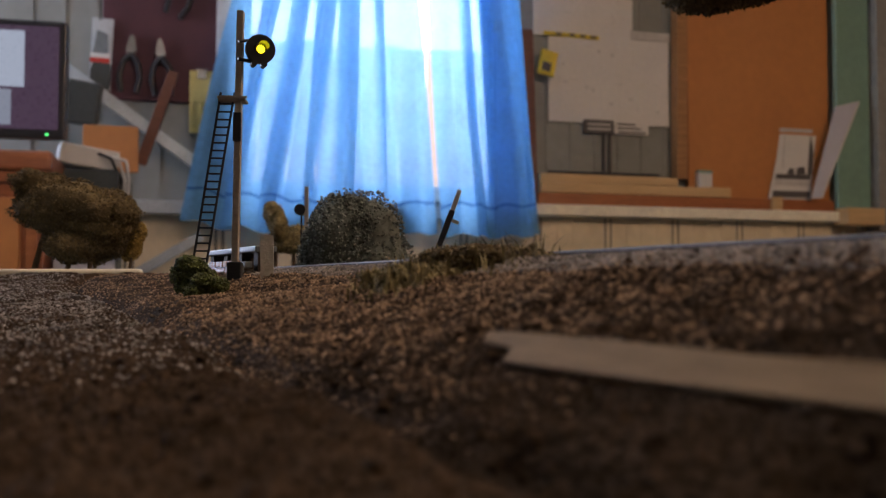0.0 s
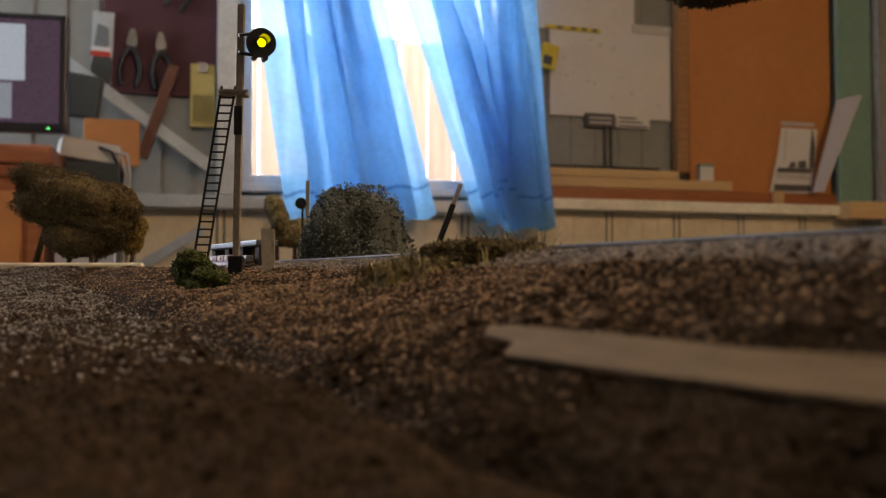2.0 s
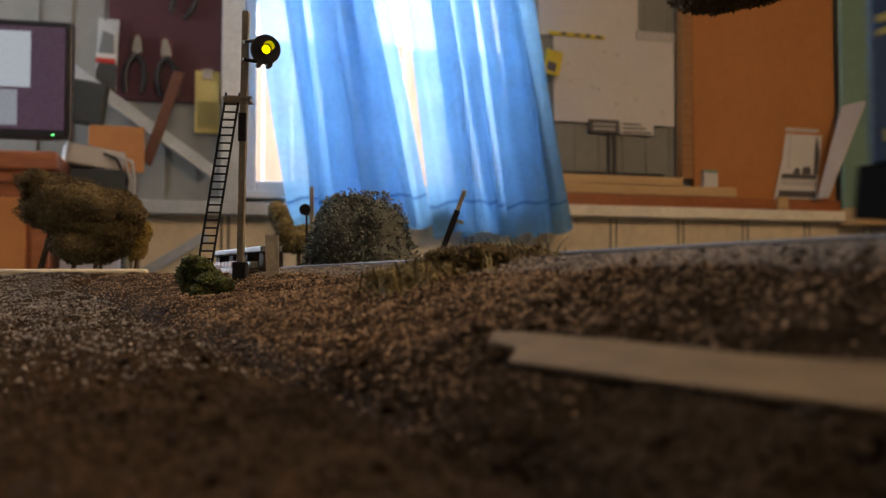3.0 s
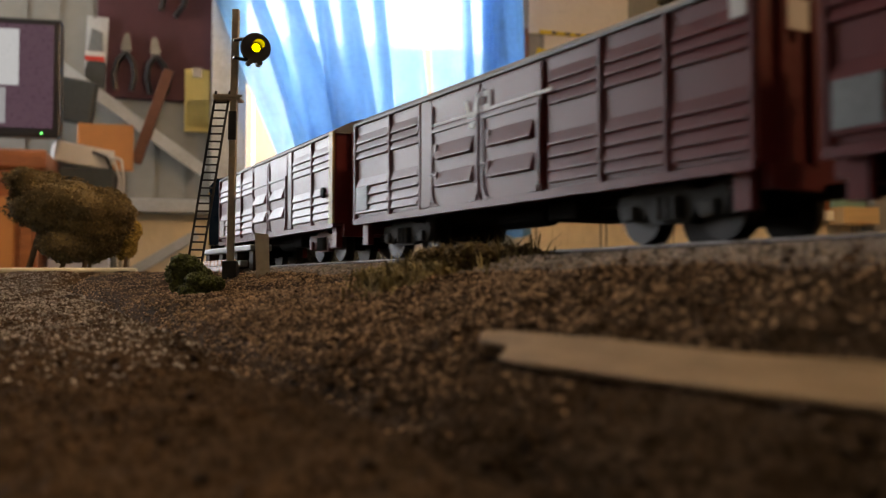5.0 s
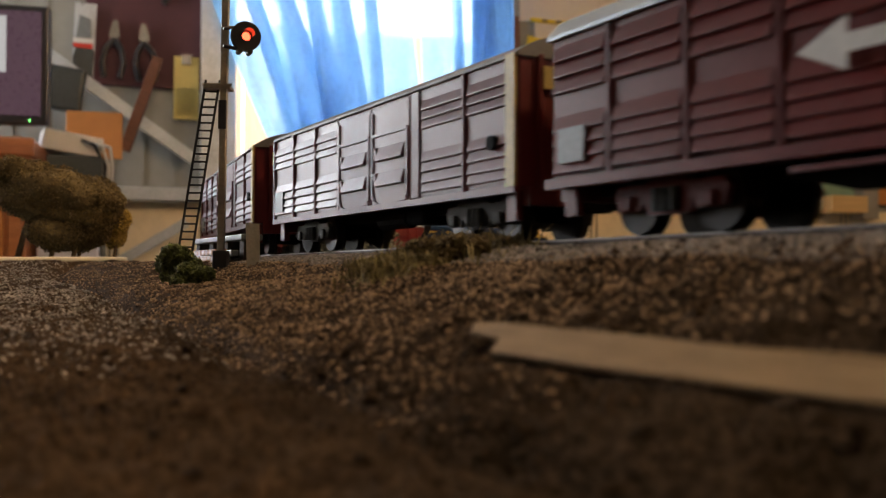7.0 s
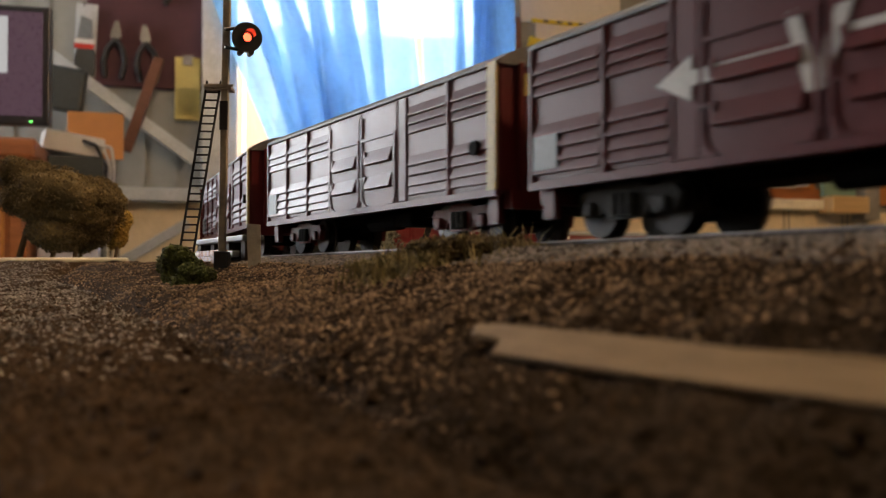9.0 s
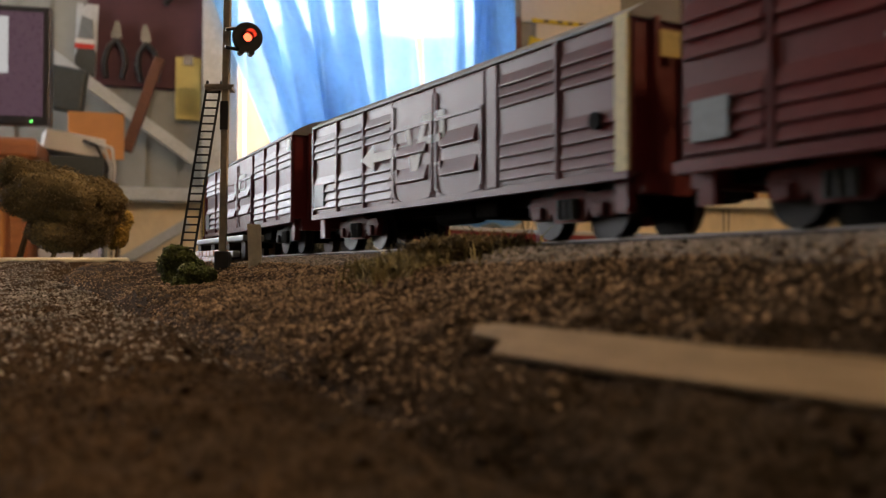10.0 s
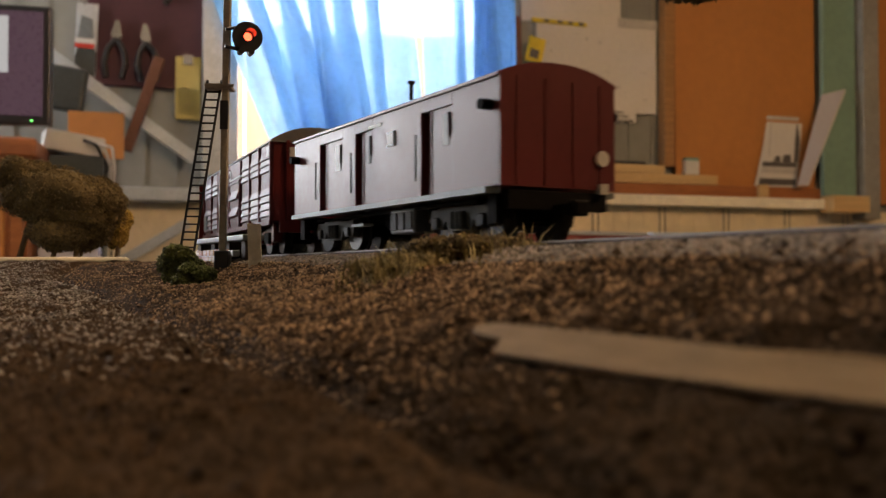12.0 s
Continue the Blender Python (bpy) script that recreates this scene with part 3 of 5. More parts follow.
for x in (-0.92, 2.12):
    for y in (-1.65, 1.6):
        part("leg", B(x - 0.03, x + 0.03, y - 0.03, y + 0.03, 0, 0.93), "pine", tab)


def spread(lo, hi, fine0, fine1, step):
    mid = list(np.arange(fine0, fine1, step))
    left, right, s = [], [], step
    x = fine0
    while x > lo:
        s *= 1.22
        x -= s
        left.append(max(x, lo))
    x, s = mid[-1], step
    while x < hi:
        s *= 1.22
        x += s
        right.append(min(x, hi))
    return np.array(left[::-1] + mid + right)


xs, ys_ = spread(-1.0, 2.2, -0.24, 0.2, 0.002), spread(-1.75, 1.7, 0.04, 0.5, 0.002)
gx, gy = np.meshgrid(xs, ys_)
gz = lie(gx, gy) + EYE
verts = np.stack([gx, gy, gz], -1).reshape(-1, 3)
nx, ny = len(xs), len(ys_)
i = (np.arange(ny - 1)[:, None] * nx + np.arange(nx - 1)).ravel()
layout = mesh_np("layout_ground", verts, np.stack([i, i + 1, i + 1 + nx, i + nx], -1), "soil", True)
tagged(layout, "brown gritty model ground with a low embankment", "ground", kind="structure")


def grains(name, label, material, x, y, size, sink=0.25, squash=0.7):
    """Loose grains as one mesh of small uneven octahedra."""
    n = len(x)
    r = np.random.RandomState(len(name) + n)
    base = np.array([(1, 0, 0), (0, 1, 0), (-1, 0, 0), (0, -1, 0), (0, 0, 1), (0, 0, -1)], float)
    v = base[None] * (0.65 + 0.7 * r.rand(n, 6, 1)) * size[:, None, None]
    v[:, :, 2] *= squash
    a, b = r.rand(n) * 6.283, (r.rand(n) - 0.5) * 1.6
    ca, sa, cb, sb = np.cos(a), np.sin(a), np.cos(b), np.sin(b)
    vx, vz = v[:, :, 0] * cb[:, None] - v[:, :, 2] * sb[:, None], v[:, :, 0] * sb[:, None] + v[:, :, 2] * cb[:, None]
    X = vx * ca[:, None] - v[:, :, 1] * sa[:, None] + x[:, None]
    Y = vx * sa[:, None] + v[:, :, 1] * ca[:, None] + y[:, None]
    Z = vz + (lie(x, y) + EYE + size * sink)[:, None]
    f = np.array([(0, 1, 4), (1, 2, 4), (2, 3, 4), (3, 0, 4), (1, 0, 5), (2, 1, 5), (3, 2, 5), (0, 3, 5)])
    F = (f[None] + 6 * np.arange(n)[:, None, None]).reshape(-1, 3)
    ob = mesh_np(name, np.stack([X, Y, Z], -1).reshape(-1, 3), F, material)
    return tagged(ob, label, "grit", kind="stuff")


r = np.random.RandomState(3)
n = 190000
dd = 0.06 * (8.8 ** r.rand(n))
aa = (r.rand(n) - 0.5) * 1.25 - 0.02
gxx, gyy = dd * np.sin(aa), dd * np.cos(aa)
o = oval(gxx, gyy)
keep = (o > 0.026) & (gyy < 0.47)
# fewer pale grains towards the lens: shade on the near ground, done in colour
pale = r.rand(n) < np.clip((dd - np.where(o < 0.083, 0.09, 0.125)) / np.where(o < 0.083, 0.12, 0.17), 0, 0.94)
near = np.flatnonzero(keep & (gyy < 0.15))[::40]
grains("ground_clods", "small brown clods strewn over the ground", "soil", gxx[near], gyy[near], 0.0005 + 0.0010 * r.rand(len(near)) ** 3, 0.1)
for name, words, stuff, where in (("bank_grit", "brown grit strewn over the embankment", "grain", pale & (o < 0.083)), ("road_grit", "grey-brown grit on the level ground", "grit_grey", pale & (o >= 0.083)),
                                  ("dark_earth", "crumbly brown grains darkened for the shade near the lens", "earth", ~pale)):
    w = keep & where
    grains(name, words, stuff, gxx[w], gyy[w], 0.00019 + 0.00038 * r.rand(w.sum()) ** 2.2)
n = 42000
ss, ww = -0.15 + 0.85 * r.rand(n), 0.0155 + 0.016 * r.rand(n) ** 1.3
ww = np.where(r.rand(n) < 0.3, (r.rand(n) - 0.5) * 0.03, ww)
pts = np.array([track(s)[0] for s in ss])
hd = np.radians([track(s)[1] for s in ss])
bx, by = pts[:, 0] - np.sin(hd) * ww, pts[:, 1] + np.cos(hd) * ww
grains("track_ballast", "grey-brown ballast beside the track", "ballast", bx, by, 0.0003 + 0.0005 * r.rand(n))

# ---- track ----
rails = thing("railway_track", "model railway track, steel rails on dark sleepers", "track", kind="structure")


def rail(side, name, z0, z1, w, material):
    N = 420
    v, f = [], []
    for k in range(N):
        p, h = track(S1 - STRAIGHT + LOOP * k / N)
        h = math.radians(h)
        e = np.array([-math.sin(h), math.cos(h)])
        for q, z in ((-w, z0), (w, z0), (w, z1), (-w, z1)):
            c = p + e * (side * 0.0083 + q)
            v.append((c[0], c[1], RAIL + z))
    for k in range(N):
        a, b = 4 * k, 4 * ((k + 1) % N)
        for j in range(4):
            f.append((a + j, b + j, b + (j + 1) % 4, a + (j + 1) % 4))
    ob = mesh_np(name, v, f, material)
    ob.parent = rails
    return ob


for sd in (-1, 1):
    rail(sd, "rail_web", -0.0025, -0.0008, 0.00035, "rail")
    rail(sd, "rail_side", -0.0008, -0.00045, 0.00056, "rail")
    rail(sd, "rail_foot", -0.0027, -0.0023, 0.0011, "rail")
    rail(sd, "rail_head", -0.00045, 0.0, 0.0005, "railtop")
sl = None
NS = int(LOOP / 0.0085)
rest = bmesh.new()
for k in range(NS):
    s = -0.3 + k * LOOP / NS
    p, h = track(s)
    m = pose(p[0], p[1], RAIL - 0.0031, 0, 0, h)
    if s < 0.8:
        if sl is None:
            sl = part("sleeper", B(-0.0016, 0.0016, -0.015, 0.015, 0, 0.0014), "sleeper", rails)
            sl.matrix_basis = m
        else:
            again(sl, rails, m)
    else:
        box(rest, -0.0016, 0.0016, -0.015, 0.015, 0, 0.0014, m)
tagged(part("far_sleepers", rest, "sleeper", rails), kind="stuff")

# ---- lineside things ----


def on_ground(x, y):
    return EYE + float(lie(x, y))


def signal():
    x, y = -0.0675, 0.30
    z = on_ground(x, y) - 0.001
    t = thing("railway_signal", "tall grey model searchlight signal with a black ladder", "signal", pose(x, y, z, 0, 0.8, 0))
    part("base", B(-0.0022, 0.0022, -0.002, 0.002, 0, 0.0062, bev=0.0003), "ladder", t)
    part("mast", B(-0.00105, 0.00105, -0.0012, 0.0012, 0.005, 0.0865, bev=0.0002), "mast", t)
    part("junction_box", B(-0.0012, 0.0012, -0.0022, -0.0012, 0.0445, 0.0535), "ladder", t)
    part("platform", B(-0.0062, 0.0022, -0.0018, 0.0042, 0.0573, 0.0581), "mast", t)
    part("platform_rail", B(-0.0064, 0.0030, -0.0022, -0.0018, 0.0580, 0.0588), "mast", t)
    lad = part("ladder", B(-0.0003, 0.0003, -0.0003, 0.0003, 0, 0.0001), "ladder", t)
    t.scale = (1.035, 1.035, 1.035)
    foot, top = Vector((-0.0122, 0.004, 0.006)), Vector((-0.0038, 0.001, 0.0605))
    for k in (-0.0022, 0.0022):
        bm = bmesh.new()
        cyl(bm, foot + Vector((k, 0, 0)), top + Vector((k, 0, 0)), 0.00042, seg=6)
        part("stile", bm, "ladder", lad)
    for k in range(22):
        c = foot.lerp(top, (k + 0.5) / 22)
        part("rung", cyl(bmesh.new(), c + Vector((-0.0022, 0, 0)), c + Vector((0.0022, 0, 0)), 0.0003, seg=6), "ladder", lad)
    H = pose(0.0068, -0.001, 0.0741, 0, 0, 24)
    bm = bmesh.new()
    for k in range(32):
        c = [(math.cos(a), math.sin(a)) for a in (k * math.pi / 16, (k + 1) * math.pi / 16)]
        for y0, flip in ((-0.0005, 1), (0.0, -1)):
            q = [(0.0014 * c[0][0], y0, 0.0014 * c[0][1]), (0.0047 * c[0][0], y0, 0.0047 * c[0][1]), (0.0047 * c[1][0], y0, 0.0047 * c[1][1]), (0.0014 * c[1][0], y0, 0.0014 * c[1][1])]
            bm.faces.new([bm.verts.new(w) for w in q[::flip]])
        for rad, back in ((0.0014, 0.0), (0.0047, 0.0013)):
            bm.faces.new([bm.verts.new(w) for w in ((rad * c[0][0], -0.0005, rad * c[0][1]), (rad * c[1][0], -0.0005, rad * c[1][1]), (rad * c[1][0], back, rad * c[1][1]), (rad * c[0][0], back, rad * c[0][1]))])
    head = part("signal_head", bm, "plastic", t, "round black target plate with a lens opening")
    head.matrix_basis = H
    part("lamp_case", cyl(bmesh.new(), (0, 0.0012, 0), (0, 0.007, 0), 0.0047, 0.003, 32), "plastic", head)
    bm = bmesh.new()
    for k in range(13):
        a0, a1 = radians(-5 + k * 14.6), radians(-5 + (k + 1) * 14.6)
        p = [(0.0020 * math.cos(a), -0.0005, 0.0020 * math.sin(a)) for a in (a0, a1)]
        q = [(0.0021 * math.cos(a), -0.0045, 0.0021 * math.sin(a)) for a in (a1, a0)]
        bm.faces.new([bm.verts.new(c) for c in p + q])
    hood = part("hood", bm, "plastic", head)
    hood.modifiers.new("thickness", "SOLIDIFY").thickness = 0.0003
    part("bracket", cyl(bmesh.new(), (-0.0005, 0.002, -0.004), (-0.0068, 0.0015, -0.0035), 0.0006), "ladder", head)
    part("bracket", cyl(bmesh.new(), (-0.003, 0.002, 0.003), (-0.0068, 0.0015, 0.002), 0.0005), "ladder", head)
    for k in (-0.002, 0.0012):
        part("knob", cyl(bmesh.new(), (k, -0.001, -0.0049), (k, 0.002, -0.0049), 0.0009), "ladder", head)
    # searchlight vane: two coloured roundels on one spindle, only one before the lamp at a time
    vane = part("colour_vane", cyl(bmesh.new(), (0, -0.0002, 0), (0, 0.0002, 0), 0.0004, seg=8), "ladder", head)
    for m_, a in (("lens_yellow", 0), ("lens_red", 75)):
        q = Vector((0, 0, 0.0025))
        q.rotate(Euler((0, radians(a), 0)))
        part("roundel", cyl(bmesh.new(), (q.x, 0.0004, q.z), (q.x, 0.0008, q.z), 0.0014, seg=20), m_, vane)
    return t, vane


SIG, VANE = signal()


def tuftball(name, label, category, material, m, radii, n, leaf, seed, lumps=6, flat=0.0, trunk=None, scatter=1.15, lumpy=0.0):
    """A crown of many small foam clumps over lumpy lobes, with gaps and an uneven outline."""
    t = thing(name, label, category, m)
    rr = np.random.RandomState(seed)
    cen = (rr.rand(lumps, 3) - 0.5) * scatter
    cen[:, 2] = np.abs(cen[:, 2]) if flat else cen[:, 2]
    cen[0] = 0
    rad = 0.38 + 0.3 * rr.rand(lumps)
    rad[0] = 0.72
    k = rr.randint(0, lumps, n)
    d = rr.normal(size=(n, 3))
    d /= np.linalg.norm(d, axis=1)[:, None]
    p = cen[k] + d * (rad[k] * (0.86 + 0.13 * rr.rand(n)))[:, None]
    if flat:
        p[:, 2] = np.where(p[:, 2] < 0, p[:, 2] * 0.1, p[:, 2])
    p = p * np.array(radii)
    size = min(radii)

    def bulge(q):
        q = Vector(q) + Vector((seed, 0, 0))
        return 1 + lumpy * (0.8 * noise.noise(q / (size * 0.55)) + 0.45 * noise.noise(q / (size * 0.22)))

    if lumpy:
        p = p * np.array([bulge(q) for q in p])[:, None]
    base = np.array([(1, 0, 0), (0, 1, 0), (-1, 0, 0), (0, -1, 0), (0, 0, 1), (0, 0, -1)], float)
    v = base[None] * (0.5 + rr.rand(n, 6, 1)) * (leaf * (0.6 + 0.8 * rr.rand(n)))[:, None, None]
    v = v + rr.normal(size=v.shape) * leaf * 0.25 + p[:, None]
    f = np.array([(0, 1, 4), (1, 2, 4), (2, 3, 4), (3, 0, 4), (1, 0, 5), (2, 1, 5), (3, 2, 5), (0, 3, 5)])
    F = (f[None] + 6 * np.arange(n)[:, None, None]).reshape(-1, 3)
    core = bmesh.new()
    for c, q in zip(cen, rad):
        bmesh.ops.create_icosphere(core, subdivisions=4, radius=1, matrix=Matrix.Translation([a * b for a, b in zip(c, radii)]) @ Matrix.Diagonal([q * 0.86 * a for a in radii] + [1]))
    for w in core.verts:
        w.co *= bulge(w.co) if lumpy else 1
        w.co += w.co.normalized() * leaf * (2.2 * noise.noise(w.co / (leaf * 5)) + 1.6 * noise.noise(w.co / (leaf * 2)))
    if flat:
        for w in core.verts:
            w.co.z = max(w.co.z, -0.001)
    crown = mesh_np("crown", v.reshape(-1, 3), F, material)
    crown.parent = t
    part("core", core, material, t, smooth=True)
    if trunk:
        for a, b, r0, r1 in trunk:
            part("trunk", cyl(bmesh.new(), a, b, r0, r1, 8), "bark", t)
    return t


tuftball("round_bush", "dark grey-green domed foam bush", "bush", "leaf_dark", pose(-0.0435, 0.44, EYE + 0.002), (0.0375, 0.030, 0.0640), 34000, 0.0006, 5, 9, flat=1, scatter=0.42, lumpy=0.10)
tuftball("low_shrub", "small olive green foam shrub at the signal's foot", "shrub", "leaf_green", pose(-0.0735, 0.272, on_ground(-0.0735, 0.272) + 0.0055, 0, 12, 0), (0.0100, 0.007, 0.0062), 2600, 0.00045, 8, 6)
tuftball("low_shrub", "small olive green foam shrub at the signal's foot", "shrub", "leaf_green", pose(-0.0665, 0.262, on_ground(-0.0665, 0.262) + 0.0015), (0.0060, 0.005, 0.0042), 1600, 0.00042, 9, 5)
tuftball("model_tree", "spreading olive-brown foam model tree", "tree", "leaf_olive", pose(-0.2165, 0.55, EYE + 0.043, 0, 12, 0), (0.0485, 0.028, 0.0235), 42000, 0.00050, 14, 15, scatter=0.95, lumpy=0.16,
         trunk=[((-0.018, 0, -0.006), (-0.022, 0, -0.068), 0.0016, 0.0022), ((0.002, 0.0, -0.006), (-0.004, 0, -0.068), 0.0012, 0.002), ((0.014, 0, -0.01), (0.018, 0, -0.07), 0.001, 0.0016)])
tuftball("model_tree", "lower lobe of olive foam, a small model tree", "tree", "leaf_olive", pose(-0.206, 0.54, EYE + 0.033), (0.031, 0.022, 0.021), 24000, 0.00050, 15, 9, scatter=0.95, lumpy=0.16,
         trunk=[((0, 0, -0.004), (-0.002, 0, -0.046), 0.0012, 0.002)])
tuftball("model_tree", "small yellow-olive foam model tree", "tree", "leaf_yellow", pose(-0.187, 0.56, EYE + 0.029, 0, 30, 0), (0.0070, 0.007, 0.0140), 2600, 0.0008, 17, 5,
         trunk=[((0, 0, -0.002), (0.020, 0, -0.050), 0.0008, 0.0013)])
tuftball("model_tree", "yellow-olive foam model tree beyond the track", "tree", "straw", pose(-0.166, 0.92, EYE + 0.066), (0.013, 0.012, 0.022), 2500, 0.0013, 18, 5,
         trunk=[((0, 0, -0.01), (0, 0, -0.09), 0.002, 0.003)])
tuftball("model_tree", "yellow-olive foam model tree beyond the track", "tree", "straw", pose(-0.148, 0.92, EYE + 0.046), (0.024, 0.014, 0.014), 2500, 0.0013, 19, 5,
         trunk=[((0, 0, -0.008), (0, 0, -0.07), 0.002, 0.003)])
tuftball("overhanging_tree", "olive foam tree whose low bough hangs in", "tree", "leaf_olive", pose(0.205, 0.62, EYE + 0.207), (0.05, 0.04, 0.022), 7000, 0.0011, 21, 8,
         trunk=[((0.01, 0, 0.005), (0.25, 0.0, 0.06), 0.002, 0.004), ((0.25, 0.0, 0.06), (0.31, 0, -0.207), 0.004, 0.006)])


def tuft(n, seed):
    """Dry grass: bent blades in clumps."""
    rr = np.random.RandomState(seed)
    v, f = [], []
    for k in range(n):
        x, y = rr.normal(0.006, 0.0085), rr.normal(0.205, 0.009)
        if rr.rand() < 0.35:
            x, y = rr.normal(-0.010, 0.004), rr.normal(0.19, 0.006)
        z = on_ground(x, y) - 0.0005
        h, a, w = 0.0018 + 0.0052 * rr.rand() ** 2, rr.rand() * 6.28, 0.0002
        dx, dy = math.cos(a), math.sin(a)
        lean = rr.rand() * 1.8
        i = len(v)
        v += [(x - dy * w, y + dx * w, z), (x + dy * w, y - dx * w, z), (x + dx * lean * h * 0.4 + dy * w, y + dy * lean * h * 0.4 - dx * w, z + h * 0.6),
              (x + dx * lean * h * 0.4 - dy * w, y + dy * lean * h * 0.4 + dx * w, z + h * 0.6), (x + dx * lean * h, y + dy * lean * h, z + h)]
        f += [(i, i + 1, i + 2, i + 3), (i + 3, i + 2, i + 4)]
    return v, f


v, f = tuft(800, 6)
tagged(mesh_np("grass_tuft", v, f, "straw"), "straggly straw-green grass tuft on the embankment", "grass", kind="stuff")
cl = tuftball("tuft_scrub", "low olive scrub in the grass tuft", "shrub", "leaf_olive", pose(0.006, 0.207, on_ground(0.006, 0.207) + 0.001), (0.016, 0.009, 0.0030), 3200, 0.00045, 31, 9)
tuftball("tuft_scrub", "low brown mossy scrub behind the grass tuft", "shrub", "leaf_olive", pose(0.0095, 0.198, on_ground(0.0095, 0.198) + 0.0018), (0.0115, 0.006, 0.0042), 3600, 0.0004, 33, 7, lumpy=0.35)
tuftball("tuft_scrub", "low straw-coloured scrub in the grass tuft", "shrub", "straw", pose(-0.007, 0.194, on_ground(-0.007, 0.194) + 0.0008), (0.0105, 0.006, 0.0028), 2600, 0.0004, 32, 7, lumpy=0.35)

pl = thing("marker_board", "small pale leaning wooden marker board", "marker", pose(-0.0543, 0.286, on_ground(-0.0543, 0.286) - 0.001, -6, -2, 4))
part("board", prism(bmesh.new(), [(-0.0018, 0), (0.0022, 0), (0.0022, 0.0138), (-0.0020, 0.0143)], -0.0004, 0.0004), "pale", pl)
cr = thing("crossing_platform", "weathered grey lineside timber platform", "platform", pose(-0.0765, 0.3495, on_ground(-0.0765, 0.3495), 0, 0, -60))
part("deck", B(-0.030, 0.030, -0.0042, 0.0038, 0.0062, 0.0084, bev=0.0005), "plate", cr)
part("lower_beam", B(-0.010, 0.028, -0.0072, -0.0045, 0.0006, 0.0028, bev=0.0003), "plate", cr)
for k in range(24):
    part("slat", B(-0.010 + k * 0.0016, -0.0092 + k * 0.0016, -0.0082, -0.0074, -0.001, 0.0014), "plate", cr)
for k in (-0.027, -0.009, 0.009, 0.027):
    part("post", B(k - 0.0022, k + 0.0022, -0.003, 0.003, -0.001, 0.0066), "sleeper", cr)
bk = thing("brick_stack", "low row of reddish model bricks", "bricks", pose(-0.0815, 0.3435, on_ground(-0.0815, 0.3435) - 0.0004, 0, 0, -60))
rng = random.Random(2)
for k in range(7):
    for j in range(2):
        b = part("brick", B(-0.002, 0.002, -0.0015, 0.0015, 0, 0.0022, bev=0.0002), "redwood", bk)
        b.matrix_basis = pose(-0.014 + k * 0.0045 + 0.002 * (j % 2), 0, j * 0.0023, 0, 0, rng.uniform(-5, 5))
ss = thing("small_signal", "small grey post with a round black disc signal", "signal", pose(-0.0735, 0.50, EYE + 0.003))
part("post", B(-0.0010, 0.0010, -0.001, 0.001, 0, 0.051), "mast", ss)
part("disc", cyl(bmesh.new(), (-0.0035, -0.0016, 0.0385), (-0.0035, -0.0006, 0.0385), 0.0031, seg=20), "plastic", ss)
part("lamp_case", cyl(bmesh.new(), (-0.003, -0.0006, 0.0375), (-0.003, 0.004, 0.0375), 0.002, seg=12), "plastic", ss)
part("ladder", B(-0.0035, -0.0025, 0.0012, 0.0016, 0, 0.036), "ladder", ss)
lv = thing("leaning_post", "leaning black post with a white tip", "post", pose(-0.0065, 0.40, EYE + 0.002, 0, 20.5, 0))
part("post", B(-0.0013, 0.0013, -0.001, 0.001, 0, 0.033, bev=0.0003), "ladder", lv)
part("tip", B(-0.0010, 0.0010, -0.0008, 0.0008, 0.033, 0.0425, bev=0.0003), "pale", lv)
part("bracket", B(0.0013, 0.0045, -0.0008, 0.0008, 0.028, 0.0295), "pale", lv)

# splintered lath lying on the slope
lath = thing("wooden_lath", "thin splintered pale wooden lath lying on the slope", "lath", pose(0.0050, 0.1165, EYE - 0.0082, 0, 1.0, -56) @ pose(0, 0, 0, -35, 0, 0))
bm = bmesh.new()
prism(bm, [(0.0, 0.0010), (0.0008, 0.0024), (0.004, 0.0029), (0.03, 0.0030), (0.075, 0.0022), (0.075, -0.0008), (0.03, -0.0014), (0.0060, -0.0014), (0.0066, 0.0006)], -0.0007, 0.0007)
bmesh.ops.bevel(bm, geom=bm.edges[:], offset=0.0002, segments=2, affect="EDGES")
part("lath", bm, "lath", lath)
part("splinter", prism(bmesh.new(), [(0.040, 0.0029), (0.052, 0.0033), (0.064, 0.0027)], -0.0004, 0.0003), "lath", lath)
strip = part("edging_strip", B(-0.82, -0.155, -0.003, 0.003, -0.03, 0.0022, bev=0.0014), "cream")
strip.matrix_basis = pose(0, 0.4755, EYE + 0.0064)
tagged(strip, "grey timber edging strip along the ground's edge", "edging", kind="structure")

# ---- rolling stock: x forwards, y to the left, z over the rail ----
WL, WZ, WV, WLOCO = 0.1528, 0.2178, 0.1262, 0.207
HW, SILL, EAVE = 0.0165, 0.0114, 0.0406


